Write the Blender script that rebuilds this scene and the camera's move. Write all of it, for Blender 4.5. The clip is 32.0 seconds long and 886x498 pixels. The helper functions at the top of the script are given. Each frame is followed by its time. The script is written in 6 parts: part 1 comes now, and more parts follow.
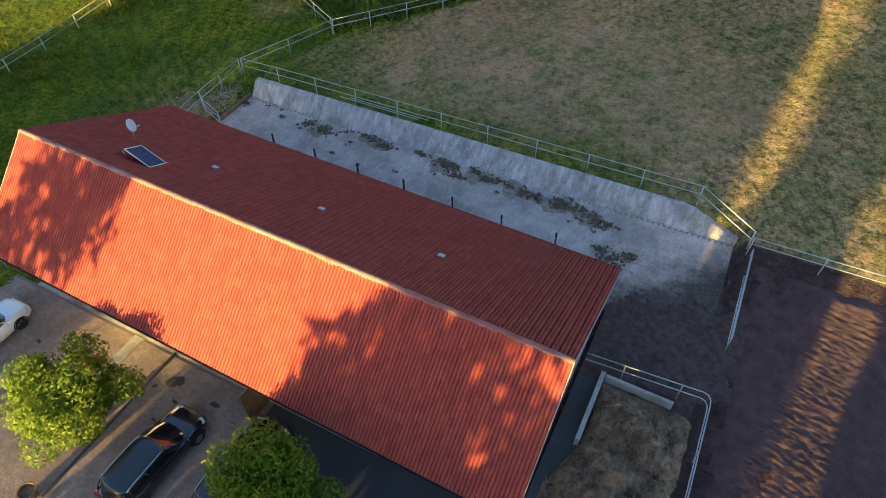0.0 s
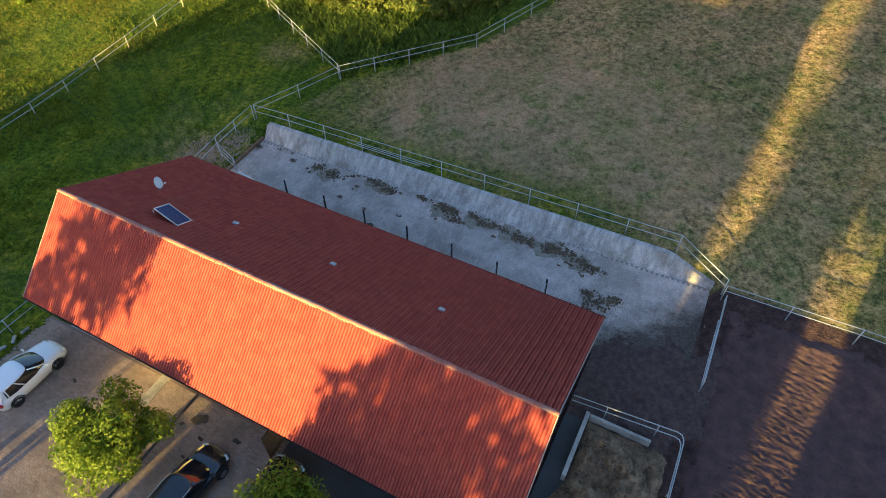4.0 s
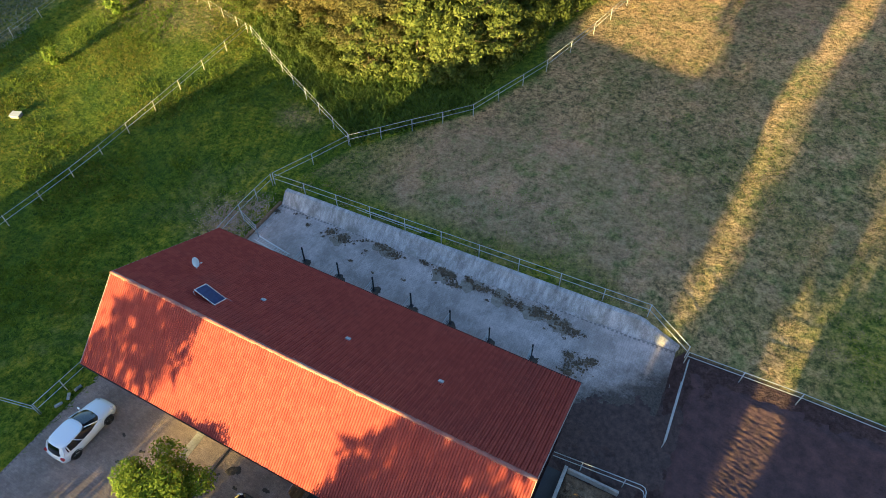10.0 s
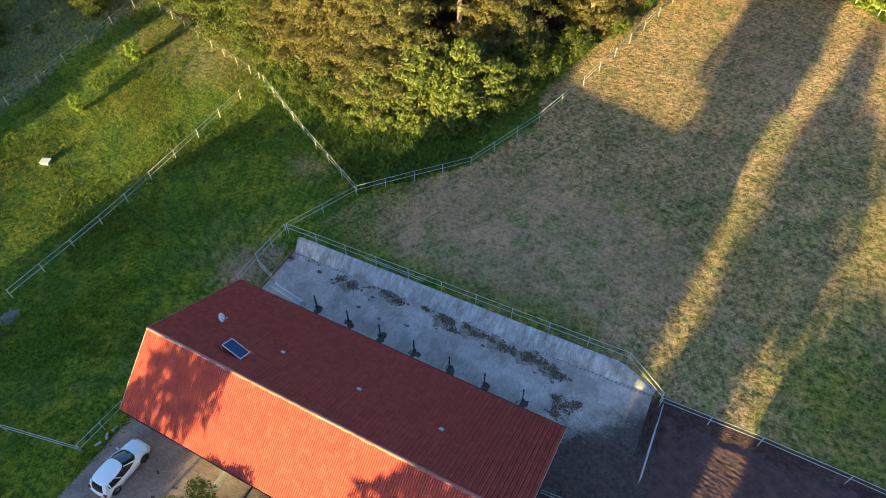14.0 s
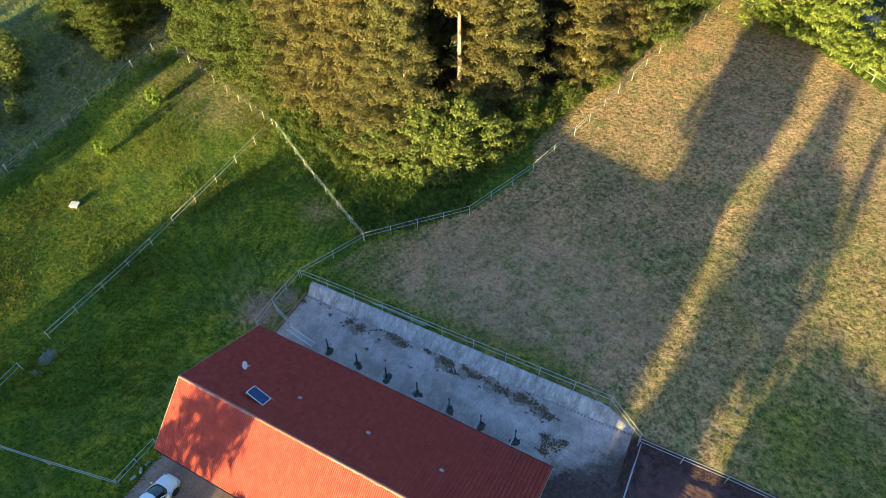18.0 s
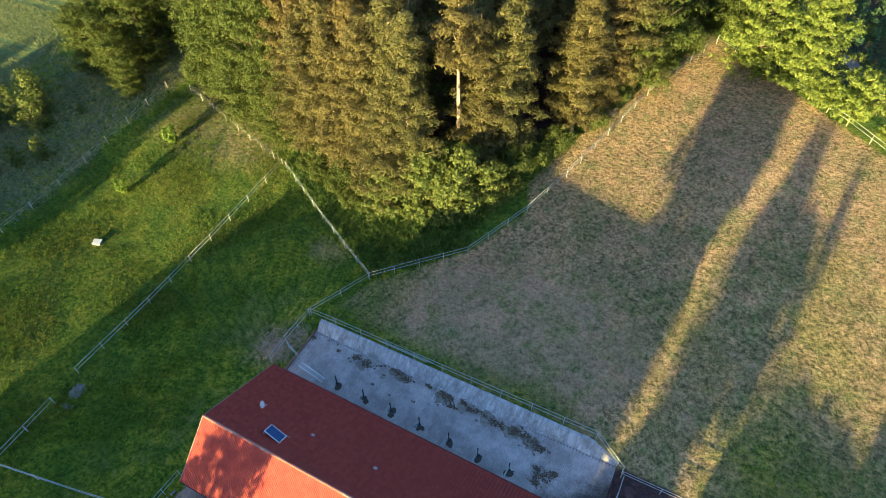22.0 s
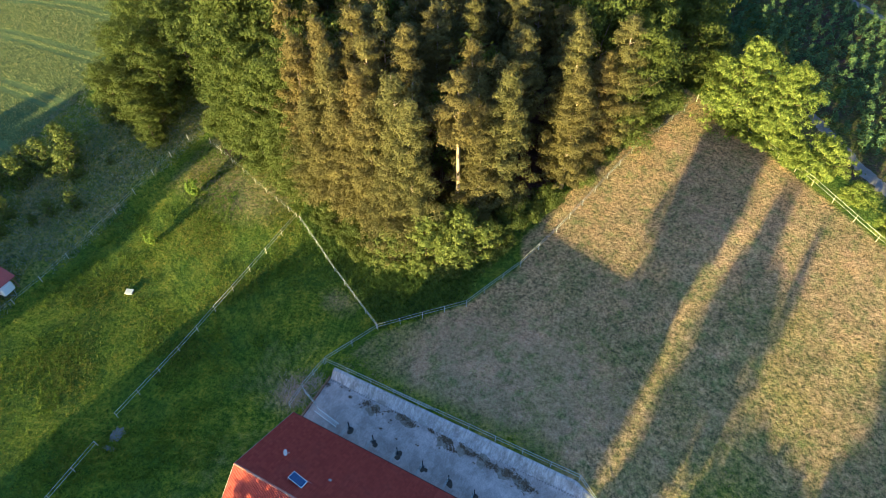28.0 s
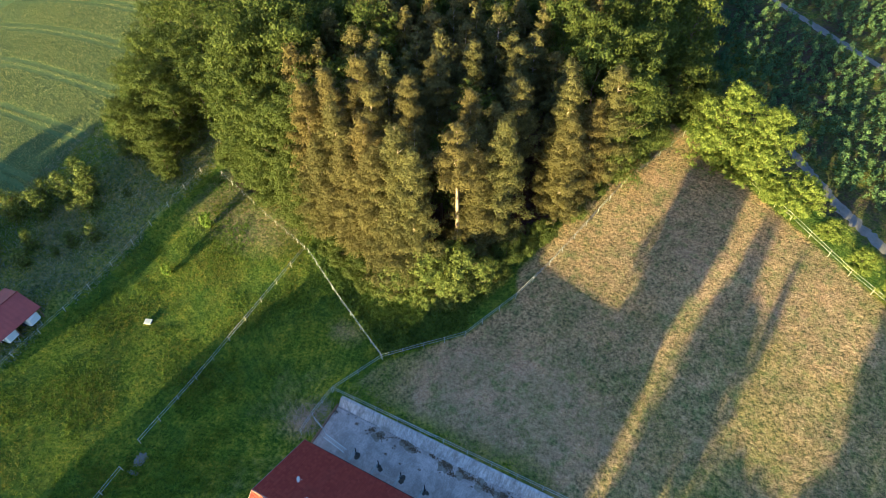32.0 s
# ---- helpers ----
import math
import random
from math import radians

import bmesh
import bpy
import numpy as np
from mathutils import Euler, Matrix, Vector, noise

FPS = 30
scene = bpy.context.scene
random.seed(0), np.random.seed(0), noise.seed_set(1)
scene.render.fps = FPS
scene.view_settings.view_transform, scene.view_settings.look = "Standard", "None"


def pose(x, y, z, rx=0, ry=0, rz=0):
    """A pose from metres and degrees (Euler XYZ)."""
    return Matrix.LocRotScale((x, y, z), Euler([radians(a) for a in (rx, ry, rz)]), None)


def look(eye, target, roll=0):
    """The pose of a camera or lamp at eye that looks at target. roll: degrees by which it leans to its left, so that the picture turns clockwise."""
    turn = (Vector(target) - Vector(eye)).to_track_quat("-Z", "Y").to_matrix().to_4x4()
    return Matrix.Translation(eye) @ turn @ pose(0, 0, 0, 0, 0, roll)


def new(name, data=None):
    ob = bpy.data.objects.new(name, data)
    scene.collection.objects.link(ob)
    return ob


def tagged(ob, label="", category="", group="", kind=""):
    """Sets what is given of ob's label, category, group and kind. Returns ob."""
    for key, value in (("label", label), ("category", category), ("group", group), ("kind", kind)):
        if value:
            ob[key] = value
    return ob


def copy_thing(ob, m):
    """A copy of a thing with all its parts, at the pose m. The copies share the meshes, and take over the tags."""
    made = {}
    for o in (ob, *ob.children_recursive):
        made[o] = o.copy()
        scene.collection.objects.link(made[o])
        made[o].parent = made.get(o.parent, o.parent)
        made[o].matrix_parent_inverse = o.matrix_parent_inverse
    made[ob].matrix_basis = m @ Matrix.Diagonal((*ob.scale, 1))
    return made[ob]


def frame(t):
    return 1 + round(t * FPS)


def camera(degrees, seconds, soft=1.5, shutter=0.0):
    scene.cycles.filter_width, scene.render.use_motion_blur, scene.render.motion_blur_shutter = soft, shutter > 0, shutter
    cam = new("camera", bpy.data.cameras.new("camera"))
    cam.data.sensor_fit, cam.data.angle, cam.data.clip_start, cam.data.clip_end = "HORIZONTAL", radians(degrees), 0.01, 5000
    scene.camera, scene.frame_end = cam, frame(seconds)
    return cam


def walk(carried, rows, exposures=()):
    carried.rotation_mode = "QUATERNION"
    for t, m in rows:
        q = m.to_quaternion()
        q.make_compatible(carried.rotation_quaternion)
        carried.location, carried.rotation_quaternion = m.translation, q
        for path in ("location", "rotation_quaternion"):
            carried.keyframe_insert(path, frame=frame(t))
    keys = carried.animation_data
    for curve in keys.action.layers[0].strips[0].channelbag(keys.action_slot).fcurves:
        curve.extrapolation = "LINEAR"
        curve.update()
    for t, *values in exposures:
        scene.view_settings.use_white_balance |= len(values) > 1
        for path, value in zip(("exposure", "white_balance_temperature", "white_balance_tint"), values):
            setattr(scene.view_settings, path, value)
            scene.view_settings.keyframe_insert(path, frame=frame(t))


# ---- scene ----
cam = camera(70.23, 32.0, soft=0.6)
# seconds, eye, yaw, pitch, roll
PATH = [
    (0, 28.257, -19.770, 25.552, 27.576, -48.504, -0.250),
    (1, 28.267, -19.786, 26.446, 27.556, -48.505, -0.272),
    (2, 28.263, -19.813, 27.401, 27.557, -48.508, -0.281),
    (3, 28.271, -19.807, 28.427, 27.574, -48.496, -0.275),
    (6, 28.373, -19.853, 31.206, 27.646, -48.515, -0.228),
    (7.5, 28.423, -19.879, 32.786, 27.640, -48.532, -0.246),
    (9, 28.454, -19.897, 34.760, 27.645, -48.520, -0.253),
    (10.5, 28.419, -19.900, 36.881, 27.637, -48.520, -0.259),
    (12, 28.422, -19.915, 39.074, 27.621, -48.537, -0.265),
    (13, 28.456, -19.947, 40.596, 27.619, -48.548, -0.261),
    (14, 28.473, -19.974, 42.171, 27.628, -48.555, -0.251),
    (17, 28.508, -20.064, 47.120, 27.678, -48.587, -0.196),
    (19, 28.513, -19.959, 50.305, 27.726, -48.606, -0.123),
    (21, 28.443, -19.929, 53.372, 27.694, -48.658, -0.132),
    (23, 28.452, -19.924, 56.660, 27.695, -48.668, -0.104),
    (25, 28.443, -20.015, 59.932, 27.702, -48.683, -0.103),
    (28, 28.413, -20.003, 64.810, 27.728, -48.663, -0.105),
    (29, 28.412, -19.994, 66.461, 27.733, -48.653, -0.104),
    (30, 28.415, -20.017, 68.146, 27.730, -48.651, -0.109),
    (31, 28.419, -20.068, 69.892, 27.725, -48.645, -0.121),
    (32, 28.457, -20.139, 71.698, 27.704, -48.641, -0.136),
]
walk(cam, [(t, pose(x, y, z, 90 + pitch, 0, yaw) @ pose(0, 0, 0, 0, 0, roll)) for t, x, y, z, yaw, pitch, roll in PATH],
     exposures=[(0, 2.50, 5030, 16), (12, 2.49, 4620, 15), (32, 2.48, 4240, 14)])

# ---- light ----
SUN_UP, SUN_WAY = 4.4, 8.2          # elevation, and degrees by which the light runs east of north
world = bpy.data.worlds.new("evening")
scene.world = world
world.use_nodes = True
wn = world.node_tree.nodes
sky = wn.new("ShaderNodeTexSky")
sky.sky_type, sky.sun_disc = "NISHITA", False
sky.sun_elevation, sky.sun_rotation = radians(SUN_UP), radians(180 + SUN_WAY)
wn["Background"].inputs["Strength"].default_value = 0.105
world.node_tree.links.new(sky.outputs[0], wn["Background"].inputs["Color"])
sun = new("sun", bpy.data.lights.new("sun", "SUN"))
sun.data.energy, sun.data.angle, sun.data.color = 6.15, radians(0.6), (1.0, 0.645, 0.11)
_a, _e = radians(SUN_WAY), radians(SUN_UP)
sun.matrix_world = look((0, 0, 60), (math.sin(_a) * math.cos(_e), math.cos(_a) * math.cos(_e), 60 - math.sin(_e)))


# ---- materials ----
def material(name):
    m = bpy.data.materials.new(name)
    m.use_nodes = True
    nt = m.node_tree
    return m, nt, nt.nodes["Principled BSDF"]


def node(nt, kind, **values):
    n = nt.nodes.new("ShaderNode" + kind)
    for k, v in values.items():
        if k in n.inputs:
            n.inputs[k].default_value = v
    return n


def noise_tex(nt, scale, detail=4.0, rough=0.55, vec=None):
    n = node(nt, "TexNoise", Scale=scale, Detail=detail, Roughness=rough)
    if vec is not None:
        nt.links.new(vec, n.inputs["Vector"])
    return n


def ramp(nt, src, stops):
    r = nt.nodes.new("ShaderNodeValToRGB")
    els = r.color_ramp.elements
    while len(els) < len(stops):
        els.new(0.5)
    for e, (p, c) in zip(els, stops):
        e.position, e.color = p, (*c, 1)
    nt.links.new(src, r.inputs[0])
    return r.outputs[0]


def blend(nt, fac, a, b, kind="MIX"):
    n = nt.nodes.new("ShaderNodeMix")
    n.data_type, n.blend_type = "RGBA", kind
    if isinstance(fac, float):
        n.inputs[0].default_value = fac
    else:
        nt.links.new(fac, n.inputs[0])
    for i, v in ((6, a), (7, b)):
        if isinstance(v, tuple):
            n.inputs[i].default_value = (*v, 1)
        else:
            nt.links.new(v, n.inputs[i])
    return n.outputs[2]


def math_node(nt, op, a, b=0.0):
    n = nt.nodes.new("ShaderNodeMath")
    n.operation = op
    for i, v in ((0, a), (1, b)):
        if isinstance(v, (int, float)):
            n.inputs[i].default_value = v
        else:
            nt.links.new(v, n.inputs[i])
    return n.outputs[0]


def bump(nt, bsdf, src, strength, distance):
    b = node(nt, "Bump", Strength=strength, Distance=distance)
    nt.links.new(src, b.inputs["Height"])
    nt.links.new(b.outputs[0], bsdf.inputs["Normal"])
    return b


def place(nt):
    return nt.nodes.new("ShaderNodeNewGeometry").outputs["Position"]


def surface(name, low, high, scale=3.0, fine=40.0, rough=0.8, metal=0.0, relief=0.01, dirt=None):
    """A surface with variation at two scales, in metres."""
    m, nt, b = material(name)
    p = place(nt)
    n1, n2 = noise_tex(nt, scale, 5, 0.6, p), noise_tex(nt, fine, 3, 0.6, p)
    mixed = math_node(nt, "MULTIPLY_ADD", n1.outputs[0], 0.65)
    nt.nodes[-1].inputs[2].default_value = 0.0
    tot = math_node(nt, "ADD", mixed, math_node(nt, "MULTIPLY", n2.outputs[0], 0.35))
    col = ramp(nt, tot, [(0.32, low), (0.68, high)])
    if dirt:
        n3 = noise_tex(nt, scale * 0.35, 6, 0.65, p)
        f = ramp(nt, n3.outputs[0], [(0.5, (0, 0, 0)), (0.68, (1, 1, 1))])
        col = blend(nt, f, col, dirt)
    nt.links.new(col, b.inputs["Base Color"])
    b.inputs["Roughness"].default_value, b.inputs["Metallic"].default_value = rough, metal
    if relief:
        bump(nt, b, n2.outputs[0], 0.6, relief)
    return m


def leafy(name, low, high, seethrough=0.35, dry=None):
    """Leaves: each clump with its own tone, some light let through."""
    m, nt, b = material(name)
    g = nt.nodes.new("ShaderNodeNewGeometry")
    o = nt.nodes.new("ShaderNodeObjectInfo")
    n = noise_tex(nt, 0.6, 3, 0.6, g.outputs["Position"])
    n2 = noise_tex(nt, 2.1, 3, 0.6, g.outputs["Position"])
    v = math_node(nt, "ADD", math_node(nt, "MULTIPLY", g.outputs["Random Per Island"], 0.22), math_node(nt, "MULTIPLY", n.outputs[0], 0.33))
    v = math_node(nt, "ADD", v, math_node(nt, "MULTIPLY", n2.outputs[0], 0.45))
    col = ramp(nt, v, [(0.34, tuple(0.8 * c for c in low)), (0.66, tuple(1.15 * c for c in high))])
    if dry:
        col = blend(nt, math_node(nt, "MULTIPLY", o.outputs["Random"], 0.6), col, dry)
    nt.links.new(col, b.inputs["Base Color"])
    b.inputs["Roughness"].default_value = 0.55
    b.inputs["Specular IOR Level"].default_value = 0.12
    tr = nt.nodes.new("ShaderNodeBsdfTranslucent")
    nt.links.new(col, tr.inputs["Color"])
    mx = nt.nodes.new("ShaderNodeMixShader")
    mx.inputs[0].default_value = seethrough
    nt.links.new(b.outputs[0], mx.inputs[1])
    nt.links.new(tr.outputs[0], mx.inputs[2])
    nt.links.new(mx.outputs[0], nt.nodes["Material Output"].inputs["Surface"])
    return m


def tile_material():
    m, nt, b = material("clay_tile")
    p = place(nt)
    g = nt.nodes.new("ShaderNodeNewGeometry")
    o = nt.nodes.new("ShaderNodeObjectInfo")
    r = math_node(nt, "FRACT", math_node(nt, "ADD", g.outputs["Random Per Island"], o.outputs["Random"]))
    n1, n2 = noise_tex(nt, 0.35, 6, 0.65, p), noise_tex(nt, 28, 4, 0.6, p)
    v = math_node(nt, "ADD", math_node(nt, "MULTIPLY", r, 0.45), math_node(nt, "MULTIPLY", n2.outputs[0], 0.55))
    col = ramp(nt, v, [(0.2, (0.252, 0.044, 0.03)), (0.55, (0.302, 0.057, 0.037)), (0.85, (0.355, 0.074, 0.046))])
    lichen = ramp(nt, n1.outputs[0], [(0.52, (0, 0, 0)), (0.72, (1, 1, 1))])
    col = blend(nt, math_node(nt, "MULTIPLY", lichen, 0.22), col, (0.17, 0.07, 0.055))
    nt.links.new(col, b.inputs["Base Color"])
    b.inputs["Roughness"].default_value = 0.7
    b.inputs["Specular IOR Level"].default_value = 0.2
    bump(nt, b, n2.outputs[0], 0.5, 0.006)
    return m


def paving_material(name, low, high, joint, sx, sy, turn=0.0, muddy=None, pieces=False, relief=0.02):
    m, nt, b = material(name)
    p = place(nt)
    mp = node(nt, "Mapping")
    mp.inputs["Rotation"].default_value = (0, 0, radians(turn))
    nt.links.new(p, mp.inputs["Vector"])
    br = node(nt, "TexBrick", Scale=1.0)
    br.inputs["Brick Width"].default_value, br.inputs["Row Height"].default_value = sx, sy
    br.inputs["Mortar Size"].default_value = 0.012
    br.inputs["Color1"].default_value, br.inputs["Color2"].default_value = (*low, 1), (*high, 1)
    br.inputs["Mortar"].default_value = (*joint, 1)
    nt.links.new(mp.outputs[0], br.inputs["Vector"])
    n1, n2 = noise_tex(nt, 0.45, 7, 0.7, p), noise_tex(nt, 18, 4, 0.6, p)
    f = ramp(nt, n1.outputs[0], [(0.4, (0.68, 0.66, 0.62)), (0.65, (1.12, 1.1, 1.08))])
    tint = br.outputs["Color"]
    if pieces:
        g, o = nt.nodes.new("ShaderNodeNewGeometry"), nt.nodes.new("ShaderNodeObjectInfo")
        one = math_node(nt, "FRACT", math_node(nt, "ADD", g.outputs["Random Per Island"], o.outputs["Random"]))
        tint = ramp(nt, one, [(0.0, low), (1.0, high)])
    col = blend(nt, 1.0, tint, f, "MULTIPLY")
    f2 = ramp(nt, n2.outputs[0], [(0.3, (0.8, 0.8, 0.8)), (0.7, (1.15, 1.15, 1.15))])
    col = blend(nt, 1.0, col, f2, "MULTIPLY")
    if muddy:
        # earth carried in by hooves from the south-east, thinning out over the blocks
        xyz = nt.nodes.new("ShaderNodeSeparateXYZ")
        nt.links.new(p, xyz.inputs[0])
        n3 = noise_tex(nt, 1.1, 7, 0.75, p)
        reach = math_node(nt, "SUBTRACT", math_node(nt, "MULTIPLY", math_node(nt, "SUBTRACT", xyz.outputs[0], muddy[0]), 0.3), math_node(nt, "MULTIPLY", xyz.outputs[1], 0.34))
        reach = math_node(nt, "ADD", math_node(nt, "MINIMUM", reach, math_node(nt, "SUBTRACT", xyz.outputs[0], muddy[0])), math_node(nt, "MULTIPLY", n3.outputs[0], 2.2))
        n4 = noise_tex(nt, 9, 5, 0.7, p)
        mud = ramp(nt, n4.outputs[0], [(0.35, (0.04, 0.03, 0.023)), (0.65, (0.12, 0.09, 0.068))])
        col = blend(nt, ramp(nt, math_node(nt, "MULTIPLY", reach, 0.4), [(0.22, (0, 0, 0)), (0.62, (1, 1, 1))]), col, mud)
    nt.links.new(col, b.inputs["Base Color"])
    b.inputs["Roughness"].default_value = 0.8
    b.inputs["Diffuse Roughness"].default_value = 1.0
    bump(nt, b, n2.outputs[0], 0.8, relief)
    return m


def ground_material():
    """The land: zones by the sheet's weights (green, dry, soil, crop), each with its own grain."""
    m, nt, b = material("land")
    p = place(nt)
    zone = nt.nodes.new("ShaderNodeAttribute")
    zone.attribute_name = "zone"
    sep = nt.nodes.new("ShaderNodeSeparateColor")
    nt.links.new(zone.outputs["Color"], sep.inputs[0])
    big, mid, fine, clump = noise_tex(nt, 0.12, 6, 0.65, p), noise_tex(nt, 1.3, 7, 0.75, p), noise_tex(nt, 6.5, 7, 0.8, p), noise_tex(nt, 2.7, 4, 0.65, p)
    grain = noise_tex(nt, 17, 4, 0.7, p)
    v = math_node(nt, "ADD", math_node(nt, "MULTIPLY", mid.outputs[0], 0.24), math_node(nt, "ADD", math_node(nt, "MULTIPLY", clump.outputs[0], 0.32), math_node(nt, "MULTIPLY", fine.outputs[0], 0.3)))
    v = math_node(nt, "ADD", v, math_node(nt, "MULTIPLY", grain.outputs[0], 0.14))
    green = ramp(nt, v, [(0.435, (0.034, 0.062, 0.005)), (0.5, (0.112, 0.148, 0.008)), (0.57, (0.26, 0.25, 0.016))])
    lush = ramp(nt, v, [(0.42, (0.028, 0.06, 0.007)), (0.59, (0.125, 0.168, 0.015))])
    green = blend(nt, ramp(nt, big.outputs[0], [(0.44, (0, 0, 0)), (0.58, (1, 1, 1))]), green, lush)
    meadow = ramp(nt, noise_tex(nt, 0.34, 6, 0.7, p).outputs[0], [(0.36, (0.72, 0.86, 0.8)), (0.5, (1, 1, 1)), (0.64, (1.5, 1.22, 1.1))])
    green = blend(nt, 1.0, green, meadow, "MULTIPLY")
    dry = ramp(nt, v, [(0.44, (0.1, 0.08, 0.04)), (0.5, (0.31, 0.21, 0.096)), (0.565, (0.53, 0.365, 0.18))])
    bare = ramp(nt, v, [(0.41, (0.19, 0.125, 0.07)), (0.5, (0.4, 0.255, 0.138)), (0.6, (0.53, 0.36, 0.22))])
    tuft = ramp(nt, v, [(0.435, (0.072, 0.085, 0.028)), (0.5, (0.185, 0.185, 0.062)), (0.57, (0.31, 0.28, 0.1))])
    spots = noise_tex(nt, 0.55, 7, 0.72, p)
    worn = noise_tex(nt, 0.16, 5, 0.65, p)
    tread = math_node(nt, "ADD", math_node(nt, "MULTIPLY", zone.outputs["Alpha"], 0.9), math_node(nt, "SUBTRACT", worn.outputs[0], 0.72))
    dry = blend(nt, ramp(nt, tread, [(0.1, (0, 0, 0)), (0.32, (1, 1, 1))]), dry, bare)
    dry = blend(nt, ramp(nt, spots.outputs[0], [(0.49, (0, 0, 0)), (0.63, (0.8, 0.8, 0.8))]), dry, tuft)
    tone = ramp(nt, noise_tex(nt, 0.22, 5, 0.7, p).outputs[0], [(0.36, (0.74, 0.84, 0.76)), (0.52, (1, 1, 1)), (0.66, (1.2, 1.12, 1.06))])
    dry = blend(nt, 1.0, dry, tone, "MULTIPLY")
    soil = ramp(nt, v, [(0.4, (0.03, 0.019, 0.0175)), (0.5, (0.066, 0.04, 0.036)), (0.61, (0.115, 0.072, 0.065))])
    crop = ramp(nt, v, [(0.38, (0.05, 0.085, 0.03)), (0.5, (0.1, 0.135, 0.045)), (0.62, (0.17, 0.19, 0.065))])
    wobble = math_node(nt, "MULTIPLY", math_node(nt, "SUBTRACT", big.outputs[0], 0.5), 1.3)
    wob2 = math_node(nt, "MULTIPLY", math_node(nt, "SUBTRACT", mid.outputs[0], 0.5), 1.0)

    def weight(chan, a=0.42, c=0.58):
        s = math_node(nt, "ADD", sep.outputs[chan], math_node(nt, "ADD", math_node(nt, "MULTIPLY", wobble, 0.5), math_node(nt, "MULTIPLY", wob2, 0.6)))
        return ramp(nt, s, [(a, (0, 0, 0)), (c, (1, 1, 1))])

    col = blend(nt, weight(0, 0.25, 0.8), green, dry)
    col = blend(nt, weight(1, 0.35, 0.65), col, soil)
    col = blend(nt, weight(2, 0.45, 0.55), col, crop)
    nt.links.new(col, b.inputs["Base Color"])
    b.inputs["Roughness"].default_value = 0.95
    b.inputs["Specular IOR Level"].default_value = 0.1
    hgt = math_node(nt, "ADD", math_node(nt, "MULTIPLY", mid.outputs[0], 0.7), math_node(nt, "MULTIPLY", fine.outputs[0], 0.65))
    hgt = math_node(nt, "ADD", hgt, math_node(nt, "MULTIPLY", clump.outputs[0], 1.5))
    bump(nt, b, hgt, 0.85, 0.24)
    return m


def plain(name, color, rough=0.5, metal=0.0, coat=0.0):
    m, nt, b = material(name)
    b.inputs["Base Color"].default_value = (*color, 1)
    b.inputs["Roughness"].default_value, b.inputs["Metallic"].default_value = rough, metal
    b.inputs["Coat Weight"].default_value = coat
    return m


M_LAND = ground_material()
M_TILE = tile_material()
M_YARD = paving_material("yard_pavers", (0.315, 0.236, 0.19), (0.41, 0.312, 0.252), (0.1, 0.08, 0.065), 0.24, 0.12, 0, None, True, 0.02)
M_YARDJOINT = surface("yard_joint_sand", (0.17, 0.128, 0.103), (0.22, 0.166, 0.134), 2, 30, 0.95, 0, 0.003)
M_DARKPAVING = surface("dark_paving", (0.03, 0.032, 0.036), (0.062, 0.064, 0.068), 0.5, 30, 0.9, 0, 0.006, (0.045, 0.043, 0.04))
M_PADDOCK = paving_material("paddock_pavers", (0.51, 0.435, 0.4), (0.61, 0.525, 0.485), (0.2, 0.185, 0.172), 0.3, 0.15, 90, (25.5,), True)
M_PADDOCKJOINT = paving_material("paddock_joint_sand", (0.27, 0.238, 0.22), (0.32, 0.285, 0.262), (0.13, 0.12, 0.11), 0.3, 0.15, 90, (25.5,), True)
M_CONCRETE = surface("weathered_concrete", (0.22, 0.21, 0.195), (0.46, 0.44, 0.41), 1.3, 13, 0.92, 0, 0.015, (0.13, 0.12, 0.1))


def bank_material():
    """Concrete with rain streaks that run down its face, and mossy blotches."""
    m, nt, b = material("streaked_bank_concrete")
    p = place(nt)
    mp = node(nt, "Mapping")
    mp.inputs["Scale"].default_value = (2.6, 0.8, 0.8)
    nt.links.new(p, mp.inputs["Vector"])
    streak, blot, fine = noise_tex(nt, 1.0, 6, 0.75, mp.outputs[0]), noise_tex(nt, 0.8, 6, 0.7, p), noise_tex(nt, 16, 4, 0.7, p)
    v = math_node(nt, "ADD", math_node(nt, "MULTIPLY", streak.outputs[0], 0.62), math_node(nt, "MULTIPLY", fine.outputs[0], 0.38))
    col = ramp(nt, v, [(0.37, (0.2, 0.178, 0.16)), (0.5, (0.39, 0.352, 0.332)), (0.63, (0.62, 0.572, 0.54))])
    moss = ramp(nt, blot.outputs[0], [(0.5, (0, 0, 0)), (0.7, (0.75, 0.75, 0.75))])
    col = blend(nt, moss, col, (0.17, 0.155, 0.115))
    nt.links.new(col, b.inputs["Base Color"])
    b.inputs["Roughness"].default_value = 0.93
    bump(nt, b, fine.outputs[0], 0.7, 0.02)
    return m


M_BANK = bank_material()
M_RIDGE = surface("weathered_ridge_tile", (0.2, 0.055, 0.04), (0.31, 0.14, 0.11), 2.2, 9, 0.9, 0, 0.01, (0.24, 0.19, 0.17))
M_MORTAR = surface("ridge_mortar", (0.16, 0.07, 0.05), (0.27, 0.16, 0.12), 2.5, 18, 0.9, 0, 0.01)
M_PIPE = surface("galvanised_pipe", (0.32, 0.33, 0.34), (0.48, 0.49, 0.5), 2, 30, 0.5, 0.4, 0)
M_DULLPIPE = surface("dull_grey_pipe", (0.3, 0.305, 0.31), (0.42, 0.425, 0.43), 2, 30, 0.65, 0.3, 0)
M_POST = surface("weathered_post", (0.32, 0.29, 0.22), (0.55, 0.5, 0.38), 3, 30, 0.85, 0, 0.004)
